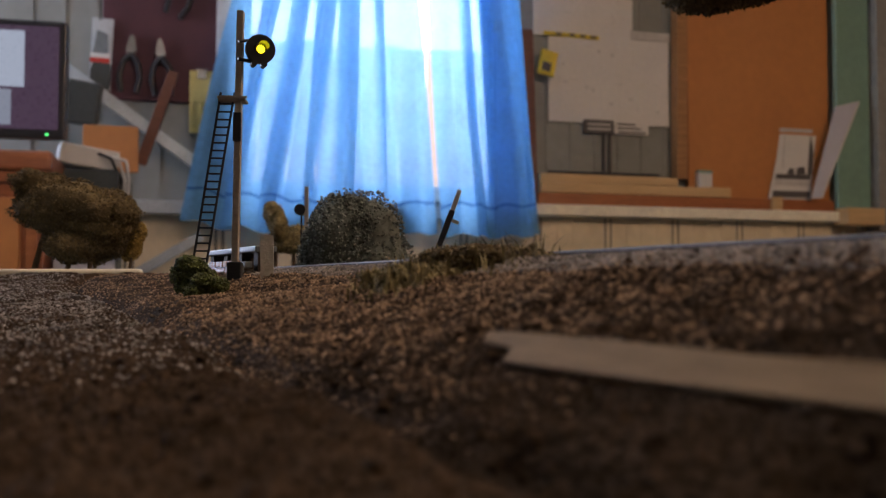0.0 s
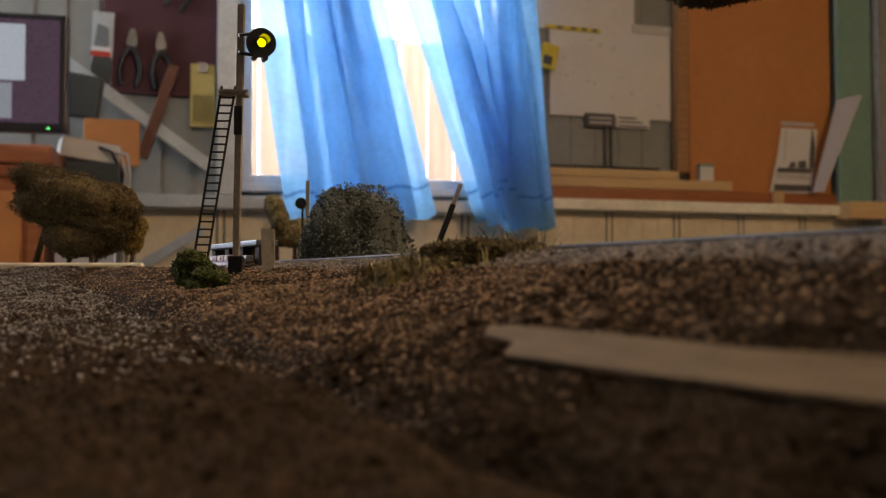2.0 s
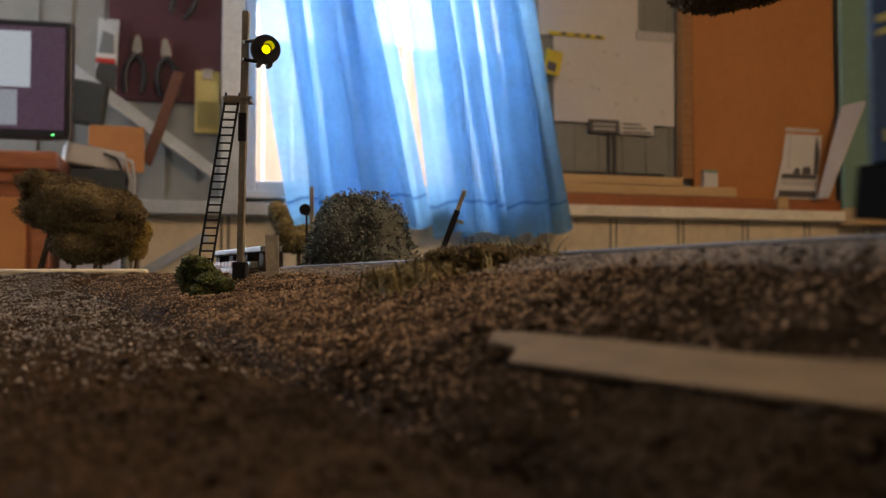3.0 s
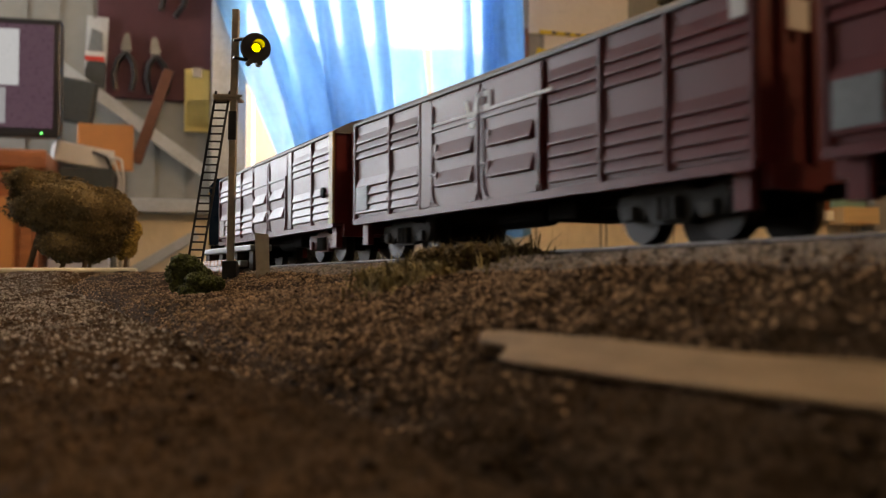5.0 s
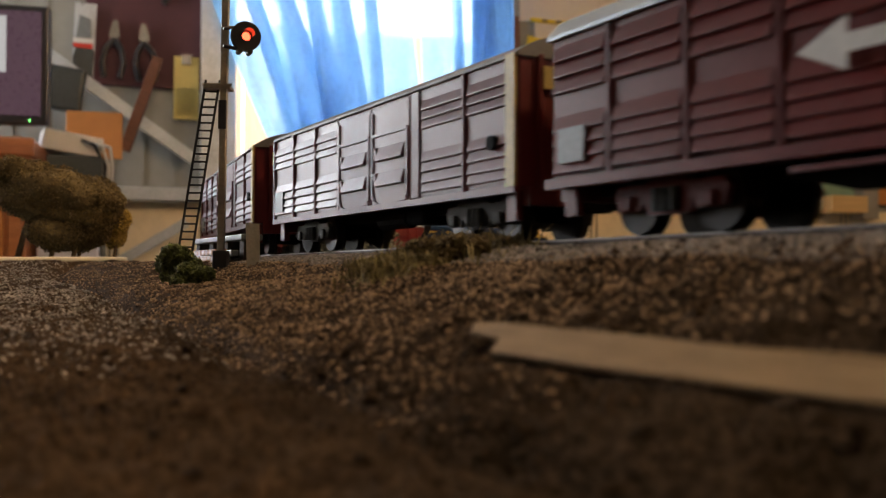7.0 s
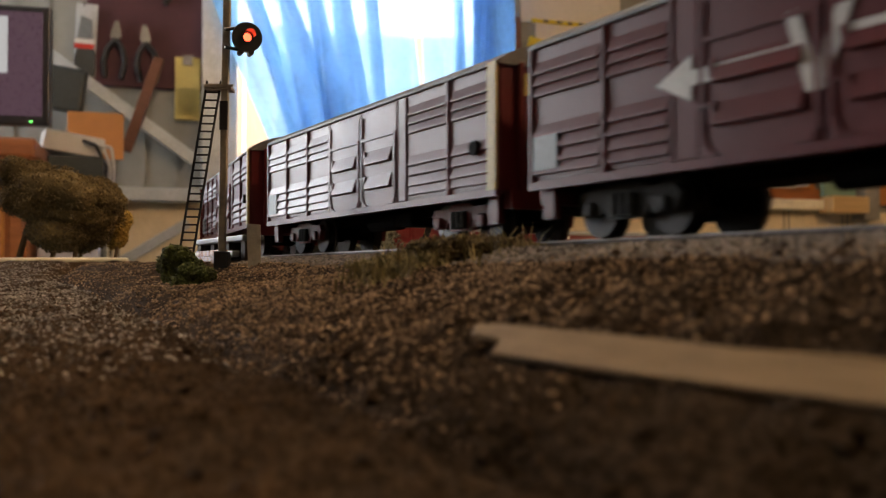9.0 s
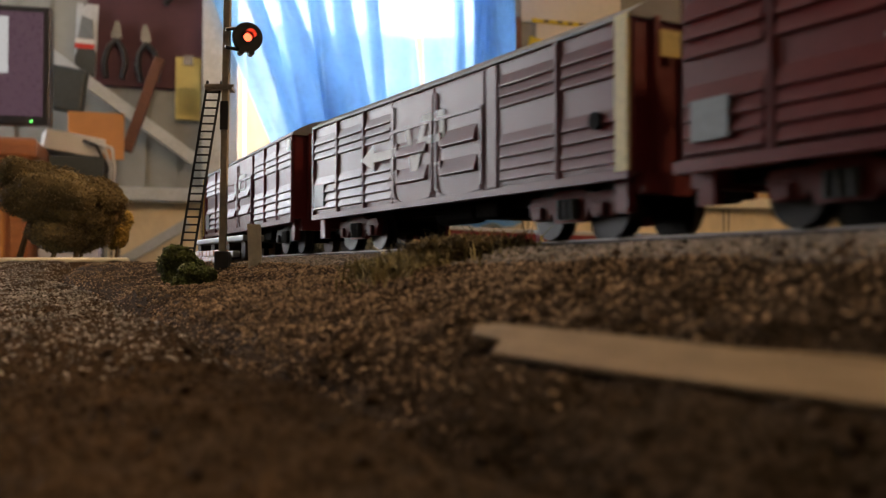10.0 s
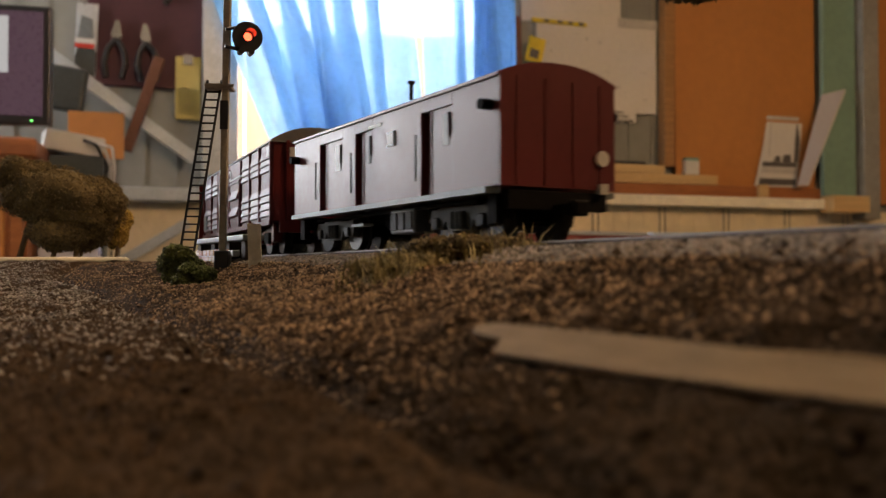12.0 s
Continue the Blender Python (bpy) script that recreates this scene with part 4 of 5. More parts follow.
def bogie(parent, x, material, wheelbase=0.0205):
    b = part("bogie", B(x - 0.004, x + 0.004, -0.011, 0.011, 0.0055, 0.0085), "black", parent)
    for s in (-1, 1):
        w = wheelbase / 2
        bm = bmesh.new()
        pts = [(-w - 0.004, 0.0075), (-w - 0.003, 0.0092), (-0.006, 0.0092), (-0.004, 0.0102), (0.004, 0.0102), (0.006, 0.0092), (w + 0.003, 0.0092), (w + 0.004, 0.0075),
               (w + 0.003, 0.0042), (w - 0.003, 0.0042), (w - 0.004, 0.0062), (0.005, 0.0034), (-0.005, 0.0034), (-w + 0.004, 0.0062), (-w + 0.003, 0.0042), (-w - 0.003, 0.0042)]
        prism(bm, [(x + a, c) for a, c in pts], s * 0.0105, s * 0.0122)
        fr = part("side_frame", bm, material, b)
        for k in (-w, w):
            part("axle_box", B(x + k - 0.0014, x + k + 0.0014, s * 0.0122, s * 0.0132, 0.0042, 0.0072, bev=0.0005), material, b)
        for k in (-0.0022, 0.0, 0.0022):
            part("spring", cyl(bmesh.new(), (x + k, s * 0.0128, 0.0040), (x + k, s * 0.0128, 0.0082), 0.0009, seg=8), "bogie", b)
        for k in (-w, w):
            bm = bmesh.new()
            cyl(bm, (x + k, s * 0.0072, 0.0055), (x + k, s * 0.0098, 0.0055), 0.0055, 0.0054, 24)
            cyl(bm, (x + k, s * 0.0068, 0.0055), (x + k, s * 0.0074, 0.0055), 0.0062, 0.0062, 24)
            part("wheel", bm, "steel", b)
    for k in (-wheelbase / 2, wheelbase / 2):
        part("axle", cyl(bmesh.new(), (x + k, -0.0075, 0.0055), (x + k, 0.0075, 0.0055), 0.001, seg=8), "black", b)


def roof(parent, L, material, rise=0.0052, over=0.0008, name="roof", eave=EAVE, round_=2.3):
    prof = []
    for k in range(13):
        a = -1 + k / 6
        prof.append((a * (HW + over), eave + rise * (1 - abs(a) ** round_)))
    prof += [(HW + over, eave - 0.0007), (-HW - over, eave - 0.0007)]
    return part(name, prism(bmesh.new(), prof, -L / 2 - 0.0006, L / 2 + 0.0006, "x"), material, parent)


def strakes(bm, x0, x1, side, zs, proud=0.0009, y=HW):
    """Pressed louvre strakes: small wedge profiles."""
    for z in zs:
        prism(bm, [(side * y, z - 0.0004), (side * (y + proud), z - 0.0001), (side * (y + proud * 0.97), z + 0.0002), (side * y, z + 0.0006 + proud * 2.6)], x0, x1, "x")


def louvre_panel(parent, x0, x1, side, material, full=False):
    H = EAVE - SILL
    fr = [0.075, 0.155, 0.25, 0.34, 0.63, 0.71, 0.79] if not full else [0.05, 0.145, 0.24, 0.335, 0.60, 0.71, 0.82]
    bm = bmesh.new()
    box(bm, x0, x1, side * HW, side * (HW + 0.00025), SILL + 0.001, EAVE - 0.0012)
    strakes(bm, x0 + 0.0006, x1 - 0.0006, side, [SILL + H * q for q in fr], 0.0010 if full else 0.00075, HW + 0.0002)
    return part("louvre_panel", bm, material, parent)


def post(parent, x, side, material, w=0.0011):
    bm = bmesh.new()           # a pressed rib with sloping flanks
    lo, hi = [], []
    for q, y in ((-0.9, 0), (-0.32, 0.0011), (0.32, 0.0011), (0.9, 0)):
        lo.append(bm.verts.new((x + q * w, side * (HW + y), SILL + 0.0002)))
        hi.append(bm.verts.new((x + q * w, side * (HW + y), EAVE - 0.0008)))
    for k in range(3):
        bm.faces.new((lo[k], lo[k + 1], hi[k + 1], hi[k]))
    bm.faces.new(lo)
    bm.faces.new(hi)
    bmesh.ops.recalc_face_normals(bm, faces=bm.faces)
    return part("side_post", bm, material, parent)


def underframe(t, L, end_mat):
    part("underframe", B(-L / 2 + 0.002, L / 2 - 0.002, -0.006, 0.006, 0.0085, SILL), "black", t)
    part("air_tank", cyl(bmesh.new(), (-0.008, 0.006, 0.0082), (0.010, 0.006, 0.0082), 0.0026, seg=12), "black", t)
    part("brake_gear", B(-0.022, -0.012, -0.008, 0.010, 0.0062, 0.0104, bev=0.0006), "black", t)
    for s in (-1, 1):
        part("headstock", B(s * (L / 2 - 0.002), s * (L / 2 + 0.0006), -0.014, 0.014, 0.0075, SILL + 0.0004), end_mat, t)
        c = part("coupler", B(s * (L / 2), s * (L / 2 + 0.0075), -0.0016, 0.0016, 0.0062, 0.0086), "black", t)
        part("knuckle", B(s * (L / 2 + 0.0048), s * (L / 2 + 0.0080), -0.003, 0.001, 0.0058, 0.0094, bev=0.0005), "black", c)
        part("step", B(s * (L / 2 - 0.006), s * (L / 2 - 0.0025), 0.0135, 0.0155, 0.0042, 0.0110), end_mat, t)


def arrow(parent, x0, x1, z, w, side=1, y=HW + 0.0012, shapes=True, head=1, size=1.0, mid=None):
    """A flat white arrow emblem of plain shapes: a bar, a folded stroke and an open block."""
    bm = bmesh.new()
    a, b = side * y, side * (y + 0.00012)
    box(bm, x0, x1, a, b, z - w / 2, z + w / 2)
    if head:
        prism(bm, [(x1, z - w * 1.5), (x1 + w * 3.2, z), (x1, z + w * 1.5)], a, b)
    part("white_arrow", bm, "white", parent)
    if shapes:
        c = (x0 + x1) / 2 if mid is None else mid
        q = lambda u, v: (c + u * size, z + v * size)
        bm = bmesh.new()
        prism(bm, [q(0.0058, 0.0062), q(0.0034, 0.0062), q(0.0004, -0.0028), q(-0.0040, 0.0078), q(-0.0068, 0.0078), q(-0.0012, -0.0062), q(0.0020, -0.0062)], a, b * 1.0004)
        part("emblem_stroke", bm, "white", parent)
        bm = bmesh.new()
        for pts in ([(-0.0052, 0.0078), (-0.0150, 0.0078), (-0.0150, 0.0056), (-0.0060, 0.0056)], [(-0.0128, 0.0056), (-0.0150, 0.0056), (-0.0150, 0.0004), (-0.0128, 0.0004)],
                    [(-0.0048, 0.0022), (-0.0128, 0.0022), (-0.0128, 0.0002), (-0.0040, 0.0002)]):
            prism(bm, [q(*k) for k in pts], a, b * 1.0004)
        part("emblem_block", bm, "white", parent)


def louvre_van(kind, logo, yellow, plate, bog, label):
    """Covered van: louvred panels, a pair of flat doors in the middle, a grey arched roof."""
    t = thing("covered_van", label, "goods wagon", group="train")
    L = WL
    part("body", B(-L / 2, L / 2, -HW, HW, SILL, EAVE, bev=0.0003), "wagon", t)
    roof(t, L, "roof")
    underframe(t, L, "wagon")
    bogie(t, L / 2 - 0.024, bog)
    bogie(t, -L / 2 + 0.024, bog)
    h = L / 2
    if kind == "X":                  # two panels, a flat sheet, doors, three panels
        cuts = [h, h - 0.0238, h - 0.0420]
        flat = (h - 0.0478, h - 0.0424)
        d1, d0 = h - 0.0482, h - 0.0966
    else:                            # three panels, doors, a flat sheet, two panels
        cuts = [h, h - 0.0195, h - 0.0388, h - 0.0575]
        d1, d0 = h - 0.0580, h - 0.1042
        flat = (h - 0.1090, h - 0.1047)
    for s in (1, -1):
        for a, b in zip(cuts, cuts[1:]):
            louvre_panel(t, b + 0.0007, a - 0.0007, s, "wagon")
            post(t, b, s, "wagon")
        lo = [d0 - 0.001, d0 - 0.0190, d0 - 0.037, -h] if kind == "X" else [flat[0], (flat[0] - h) / 2 - 0.0005, -h]
        for a, b in zip(lo, lo[1:]):
            louvre_panel(t, b + 0.0007, a - 0.0007, s, "wagon")
            post(t, b + 0.0004, s, "wagon")
        part("flat_sheet", B(flat[0], flat[1], s * HW, s * (HW + 0.0008), SILL + 0.0006, EAVE - 0.001, bev=0.0002), "wagon", t)
        post(t, h - 0.0005, s, "wagon")
        mid = (d0 + d1) / 2
        for a, b in ((d0, mid - 0.0003), (mid + 0.0003, d1)):
            d = part("door", B(a, b, s * HW, s * (HW + 0.0009), SILL + 0.0002, EAVE - 0.0012, bev=0.0003), "wagon", t)
            bm = bmesh.new()
            H = EAVE - SILL
            strakes(bm, a + 0.003, b - 0.004, s, [SILL + H * 0.19, SILL + H * 0.43], 0.0013, HW + 0.0008)
            part("door_strake", bm, "wagon", d)
            part("door_rail", B(a + 0.001, b - 0.001, s * (HW + 0.0008), s * (HW + 0.0014), SILL + H * 0.66, SILL + H * 0.69), "wagon", d)
            part("door_frame", B(a + 0.0005, a + 0.0014, s * (HW + 0.0008), s * (HW + 0.0014), SILL + 0.002, SILL + H * 0.68), "wagon", d)
            part("door_frame", B(b - 0.0014, b - 0.0005, s * (HW + 0.0008), s * (HW + 0.0014), SILL + 0.002, EAVE - 0.003), "wagon", d)
            for q in (0.19, 0.43):
                part("strake_end", prism(bmesh.new(), [(b - 0.004, SILL + H * q), (b - 0.0030, SILL + H * q + 0.0006), (b - 0.0026, SILL + H * q + 0.0034), (b - 0.0040, SILL + H * q + 0.0036)], s * (HW + 0.0008), s * (HW + 0.0017)), "wagon", d)
            for e_, g in ((a, 1), (b, -1)):
                part("corner_fillet", prism(bmesh.new(), [(e_ + g * 0.0014, SILL + 0.0006), (e_ + g * 0.0050, SILL + 0.0006), (e_ + g * 0.0027, SILL + 0.0014), (e_ + g * 0.0014, SILL + 0.0040)], s * (HW + 0.0008), s * (HW + 0.0013)), "wagon", d)
            part("latch", B(b - 0.003, b - 0.0005, s * (HW + 0.0009), s * (HW + 0.0018), SILL + 0.0085, SILL + 0.0090), "wagon", d)
        part("door_rod", cyl(bmesh.new(), (mid, s * (HW + 0.0014), SILL + 0.0012), (mid, s * (HW + 0.0014), EAVE - 0.003), 0.0002, seg=6), "wagon", t)
        part("sill_rail", B(-h, h, s * HW, s * (HW + 0.0012), SILL - 0.0012, SILL + 0.0004), "wagon", t)
        if plate:
            part("number_plate", B(h - 0.0098, h - 0.0018, s * (HW + 0.0003), s * (HW + 0.0011), SILL + 0.0028, SILL + 0.0098), plate, t)
        if yellow:
            part("yellow_corner", B(-h - 0.0002, -h + 0.0032, s * (HW + 0.0003), s * (HW + 0.0014), SILL + 0.0002, EAVE - 0.0002), "yellow", t)
            part("hand_wheel", cyl(bmesh.new(), (-h + 0.009, s * (HW + 0.0006), SILL + 0.0105), (-h + 0.009, s * (HW + 0.0016), SILL + 0.0105), 0.0017, seg=16), "black", t)
        else:
            part("white_corner_mark", B(-h + 0.001, -h + 0.0042, s * (HW + 0.0011), s * (HW + 0.0013), EAVE - 0.0058, EAVE - 0.0022), "white", t)
    for e in (-1, 1):
        for k in (-0.011, -0.0037, 0.0037, 0.011):
            part("end_rib", B(e * h, e * (h + 0.0009), k - 0.0007, k + 0.0007, SILL, EAVE, bev=0.0002), "wagon", t)
        part("end_mark", B(e * (h + 0.0009), e * (h + 0.0011), 0.0055, 0.0105, EAVE - 0.0075, EAVE - 0.0025), "yellow" if yellow else "white", t)
    if logo == "thin":
        arrow(t, d0 - 0.004, d1 - 0.002, SILL + 0.0212, 0.0007, head=0, size=0.55, mid=h - 0.0690)
    elif logo:
        arrow(t, h - 0.0690, h - 0.0470, SILL + 0.0140, 0.0026, mid=h - 0.0716)
    return t


def open_van(label, cuts, o1, o0, two_doors=False):
    """Longer louvred van with its wide doors open on both sides and a bright roof."""
    t = thing("open_louvre_van", label, "goods wagon", group="train")
    L, h = WZ, WZ / 2
    roof(t, L, "silver", 0.0056, 0.0012, round_=5.0)
    part("floor", B(-h, h, -HW + 0.0005, HW - 0.0005, SILL - 0.0006, SILL + 0.0008), "wagon_z", t)
    underframe(t, L, "wagon_z")
    bogie(t, h - 0.028, "bogie_red")
    bogie(t, -h + 0.028, "bogie_red")
    o1, o0 = h - o1, h - o0          # the doorway
    cuts = [h - c for c in cuts]
    for s in (1, -1):
        for a, b in ((o1 if s > 0 else o1 + 0.043, h), (-h, o0)):
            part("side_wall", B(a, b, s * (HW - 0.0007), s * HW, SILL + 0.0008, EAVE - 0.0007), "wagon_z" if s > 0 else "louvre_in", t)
        part("lintel", B(o0, o1, s * (HW - 0.0007), s * (HW + 0.0004), EAVE - 0.0022, EAVE - 0.0007), "wagon_z", t)
        for a, b in zip(cuts, cuts[1:]):
            if s < 0 and b < o1 + 0.043:
                continue
            louvre_panel(t, b + 0.0007, a - 0.0007, s, "wagon_z", True)
            post(t, b, s, "wagon_z")
        lo = [o0 + (-h - o0) * k / 4 for k in range(5)]
        if two_doors and s > 0:
            d2 = part("door", B(o0 - 0.03, o0 + 0.0002, HW, HW + 0.0016, SILL + 0.0002, EAVE - 0.0016, bev=0.0003), "wagon_z", t)
            part("door_edge", B(o0 - 0.0012, o0 + 0.0002, HW + 0.0016, HW + 0.0022, SILL + 0.0002, EAVE - 0.0016), "silver", d2)
        for a, b in zip(lo, lo[1:]):
            louvre_panel(t, b + 0.0007, a - 0.0007, s, "wagon_z", True)
            post(t, b + 0.0004, s, "wagon_z")
        post(t, o0, s, "wagon_z", 0.0016)
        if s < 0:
            # black sheet behind the slats: the interior's shade put into the colour
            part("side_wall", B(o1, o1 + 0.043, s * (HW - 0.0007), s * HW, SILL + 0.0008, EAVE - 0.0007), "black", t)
        d = t if s < 0 else part("door", B(o1 - 0.0002, cuts[-1] - 0.0006, s * HW, s * (HW + 0.0016), SILL + 0.0002, EAVE - 0.0016, bev=0.0003), "wagon_z", t)
        bm = bmesh.new()
        strakes(bm, o1 + 0.012, o1 + 0.022, s, [SILL + 0.0055 + 0.0026 * k for k in range(8)], 0.0009, HW + 0.0016)
        part("door_louvre", bm, "wagon_z", d)
        part("door_edge", B(o1 - 0.0002, o1 + 0.0012, s * (HW + 0.0016), s * (HW + 0.0022), SILL + 0.0002, EAVE - 0.0016), "silver", d)
        part("sill_rail", B(-h, h, s * HW, s * (HW + 0.0022), SILL - 0.0018, SILL + 0.0002), "wagon_z", t)
        part("belly_girder", prism(bmesh.new(), [(-0.064, SILL - 0.0016), (-0.046, 0.0052), (0.046, 0.0052), (0.064, SILL - 0.0016)], s * 0.0060, s * 0.0080), "black", t)
        part("step_rail", B(-0.05, 0.05, s * (HW + 0.0004), s * (HW + 0.0014), SILL - 0.0038, SILL - 0.0030), "bogie_red", t)
        part("brake_cylinder", cyl(bmesh.new(), (-0.016, s * 0.006, 0.0078), (-0.004, s * 0.006, 0.0078), 0.0022, seg=12), "black", t)
        part("number_plate", B(h - 0.0115, h - 0.0035, s * (HW + 0.0008), s * (HW + 0.0016), SILL + 0.0032, SILL + 0.0100), "plate", t)
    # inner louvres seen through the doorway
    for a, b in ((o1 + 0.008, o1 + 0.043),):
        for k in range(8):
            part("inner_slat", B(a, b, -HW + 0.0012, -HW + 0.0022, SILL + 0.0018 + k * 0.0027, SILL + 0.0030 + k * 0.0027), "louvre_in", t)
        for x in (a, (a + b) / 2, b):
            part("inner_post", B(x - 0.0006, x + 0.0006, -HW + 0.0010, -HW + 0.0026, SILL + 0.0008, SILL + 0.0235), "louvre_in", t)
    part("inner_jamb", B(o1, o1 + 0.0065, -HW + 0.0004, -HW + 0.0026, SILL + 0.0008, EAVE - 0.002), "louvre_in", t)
    for e in (-1, 1):
        part("end_wall", B(e * (h - 0.0008), e * h, -HW, HW, SILL, EAVE), "wagon_z", t)
        for k in (-0.011, -0.0037, 0.0037, 0.011):
            part("end_rib", B(e * h, e * (h + 0.0009), k - 0.0007, k + 0.0007, SILL, EAVE), "wagon_z", t)
        part("end_mark", B(e * (h + 0.0009), e * (h + 0.0011), 0.0065, 0.0125, EAVE - 0.0075, EAVE - 0.0025), "yellow", t)
    arrow(t, o1 + 0.002, cuts[-1] + 0.006, SILL + 0.0130, 0.0026, y=HW + 0.0025, shapes=False)
    if two_doors:
        arrow(t, o0 - 0.029, o0 - 0.003, SILL + 0.0150, 0.0028, y=HW + 0.0017, head=0)
    else:
        bm = bmesh.new()
        box(bm, o0 - 0.008, o0 - 0.001, HW + 0.0012, HW + 0.00132, SILL + 0.0150, SILL + 0.0178)
        prism(bm, [(o0 - 0.008, SILL + 0.0135), (o0 - 0.0145, SILL + 0.0164), (o0 - 0.008, SILL + 0.0195)], HW + 0.0012, HW + 0.00132)
        part("white_arrow", bm, "white", t)
    bm = bmesh.new()
    prism(bm, [(o1 + 0.006, SILL + 0.0225), (o1 + 0.003, SILL + 0.0225), (o1 + 0.008, SILL + 0.0085), (o1 + 0.011, SILL + 0.0085)], HW + 0.0024, HW + 0.0026)
    part("emblem_stroke", bm, "white", t)
    return t


def guards_van():
    t = thing("guards_van", "plain dark red guard's van with recessed doors, last of the train", "guard's van", group="train")
    L, h = WV, WV / 2
    S, E = SILL + 0.0012, EAVE - 0.0030
    doors = [(h - 0.0398, h - 0.0218), (h - 0.0612, h - 0.0494), (h - 0.1060, h - 0.0902)]
    part("body", B(-h, h, -HW + 0.0022, HW - 0.0022, S, E), "wagon", t)
    rf = roof(t, L, "wagon", 0.0036, 0.0006, eave=EAVE - 0.0026)
    part("vent_pipe", cyl(bmesh.new(), (0.002, 0.004, EAVE + 0.003), (0.002, 0.004, EAVE + 0.0080), 0.0006, seg=8), "black", rf)
    part("vent_cap", cyl(bmesh.new(), (0.002, 0.004, EAVE + 0.0076), (0.002, 0.004, EAVE + 0.0085), 0.0011, seg=8), "black", rf)
    for s in (1, -1):
        x = h
        for b, a in [(q[1], q[0]) for q in doors]:
            part("side_sheet", B(b, x, s * (HW - 0.0022), s * HW, S, E, bev=0.0002), "van", t)
            part("door_lintel", B(a, b, s * (HW - 0.0022), s * HW, E - 0.0035, E), "van", t)
            d = part("door", B(a + 0.0004, b - 0.0050, s * (HW - 0.0022), s * (HW - 0.0006), S, E - 0.0036), "van", t)
            part("door_window", B(a + 0.0024, a + 0.0024 + (b - a - 0.0096) * 0.5, s * (HW - 0.0007), s * (HW - 0.0004), S + 0.0118, E - 0.0052), "carglass", d)
            part("window_bead", B(a + 0.0020, a + 0.0024, s * (HW - 0.0007), s * (HW - 0.0001), S + 0.0140, E - 0.0052), "black", d)
            part("door_jamb", B(b - 0.0050, b - 0.0044, s * (HW - 0.0022), s * (HW - 0.0004), S, E - 0.0036), "wagon", d)
            part("handrail", cyl(bmesh.new(), (b + 0.0012, s * (HW + 0.0009), S + 0.004), (b + 0.0012, s * (HW + 0.0009), S + 0.016), 0.0003, seg=6), "black", t)
            x = a
        part("side_sheet", B(-h, x, s * (HW - 0.0022), s * HW, S, E, bev=0.0002), "van", t)
        w = part("small_window", B(h - 0.0756, h - 0.0710, s * HW, s * (HW + 0.0004), S + 0.0150, S + 0.0190), "frame", t)
        part("glass", B(h - 0.0752, h - 0.0714, s * (HW + 0.0004), s * (HW + 0.0006), S + 0.0154, S + 0.0186), "carglass", w)
        part("footboard", B(-h + 0.002, h - 0.002, s * (HW - 0.002), s * (HW + 0.0022), S - 0.0016, S - 0.0002), "plate", t)
        for e in (-1, 1):
            part("side_lamp", cyl(bmesh.new(), (e * (h - 0.003), s * HW, E - 0.0065), (e * (h - 0.003), s * (HW + 0.003), E - 0.0065), 0.0013, seg=10), "black", t)
        bb = part("battery_box", B(-0.0190, -0.0050, s * 0.007, s * 0.0142, 0.0036, 0.0104, bev=0.0006), "plate", t)
        for k in range(3):
            part("box_lid", B(-0.0180 + k * 0.0044, -0.0144 + k * 0.0044, s * 0.0142, s * 0.0146, 0.0046, 0.0094, bev=0.0002), "bogie", bb)
        part("air_pipe", cyl(bmesh.new(), (-0.050, s * 0.0135, 0.0100), (0.050, s * 0.0135, 0.0100), 0.0005, seg=6), "black", t)
        part("step_board", B(0.004, 0.012, s * 0.0150, s * 0.0185, 0.0064, 0.0071), "plate", t)
        part("writing_bar", B(-0.004, 0.004, s * (HW + 0.0001), s * (HW + 0.0002), S + 0.0215, S + 0.0225), "white", t)
    for e in (-1, 1):
        arch = [(a * HW / 6, EAVE - 0.0026 + 0.0036 * (1 - abs(a / 6) ** 2.3)) for a in range(-6, 7)]
        part("end_sheet", prism(bmesh.new(), [(-HW, S)] + arch + [(HW, S)], e * h, e * (h + 0.0008), "x"), "wagon", t)
        part("marker_disc", cyl(bmesh.new(), (e * (h + 0.0008), 0.0125 * e, S + 0.0075), (e * (h + 0.0014), 0.0125 * e, S + 0.0075), 0.0019, seg=20), "white", t)
        part("tail_lamp", B(e * h, e * (h + 0.002), 0.0125 * e - 0.0012, 0.0125 * e + 0.0012, S - 0.001, S + 0.0014), "white", t)
        for k in range(4):
            part("end_rib", B(e * (h + 0.0008), e * (h + 0.0010), -0.012 + k * 0.008, -0.0118 + k * 0.008, S, E), "wagon", t)
    underframe(t, L, "black")
    bogie(t, h - 0.024, "bogie", 0.022)
    bogie(t, -h + 0.024, "bogie", 0.022)
    return t


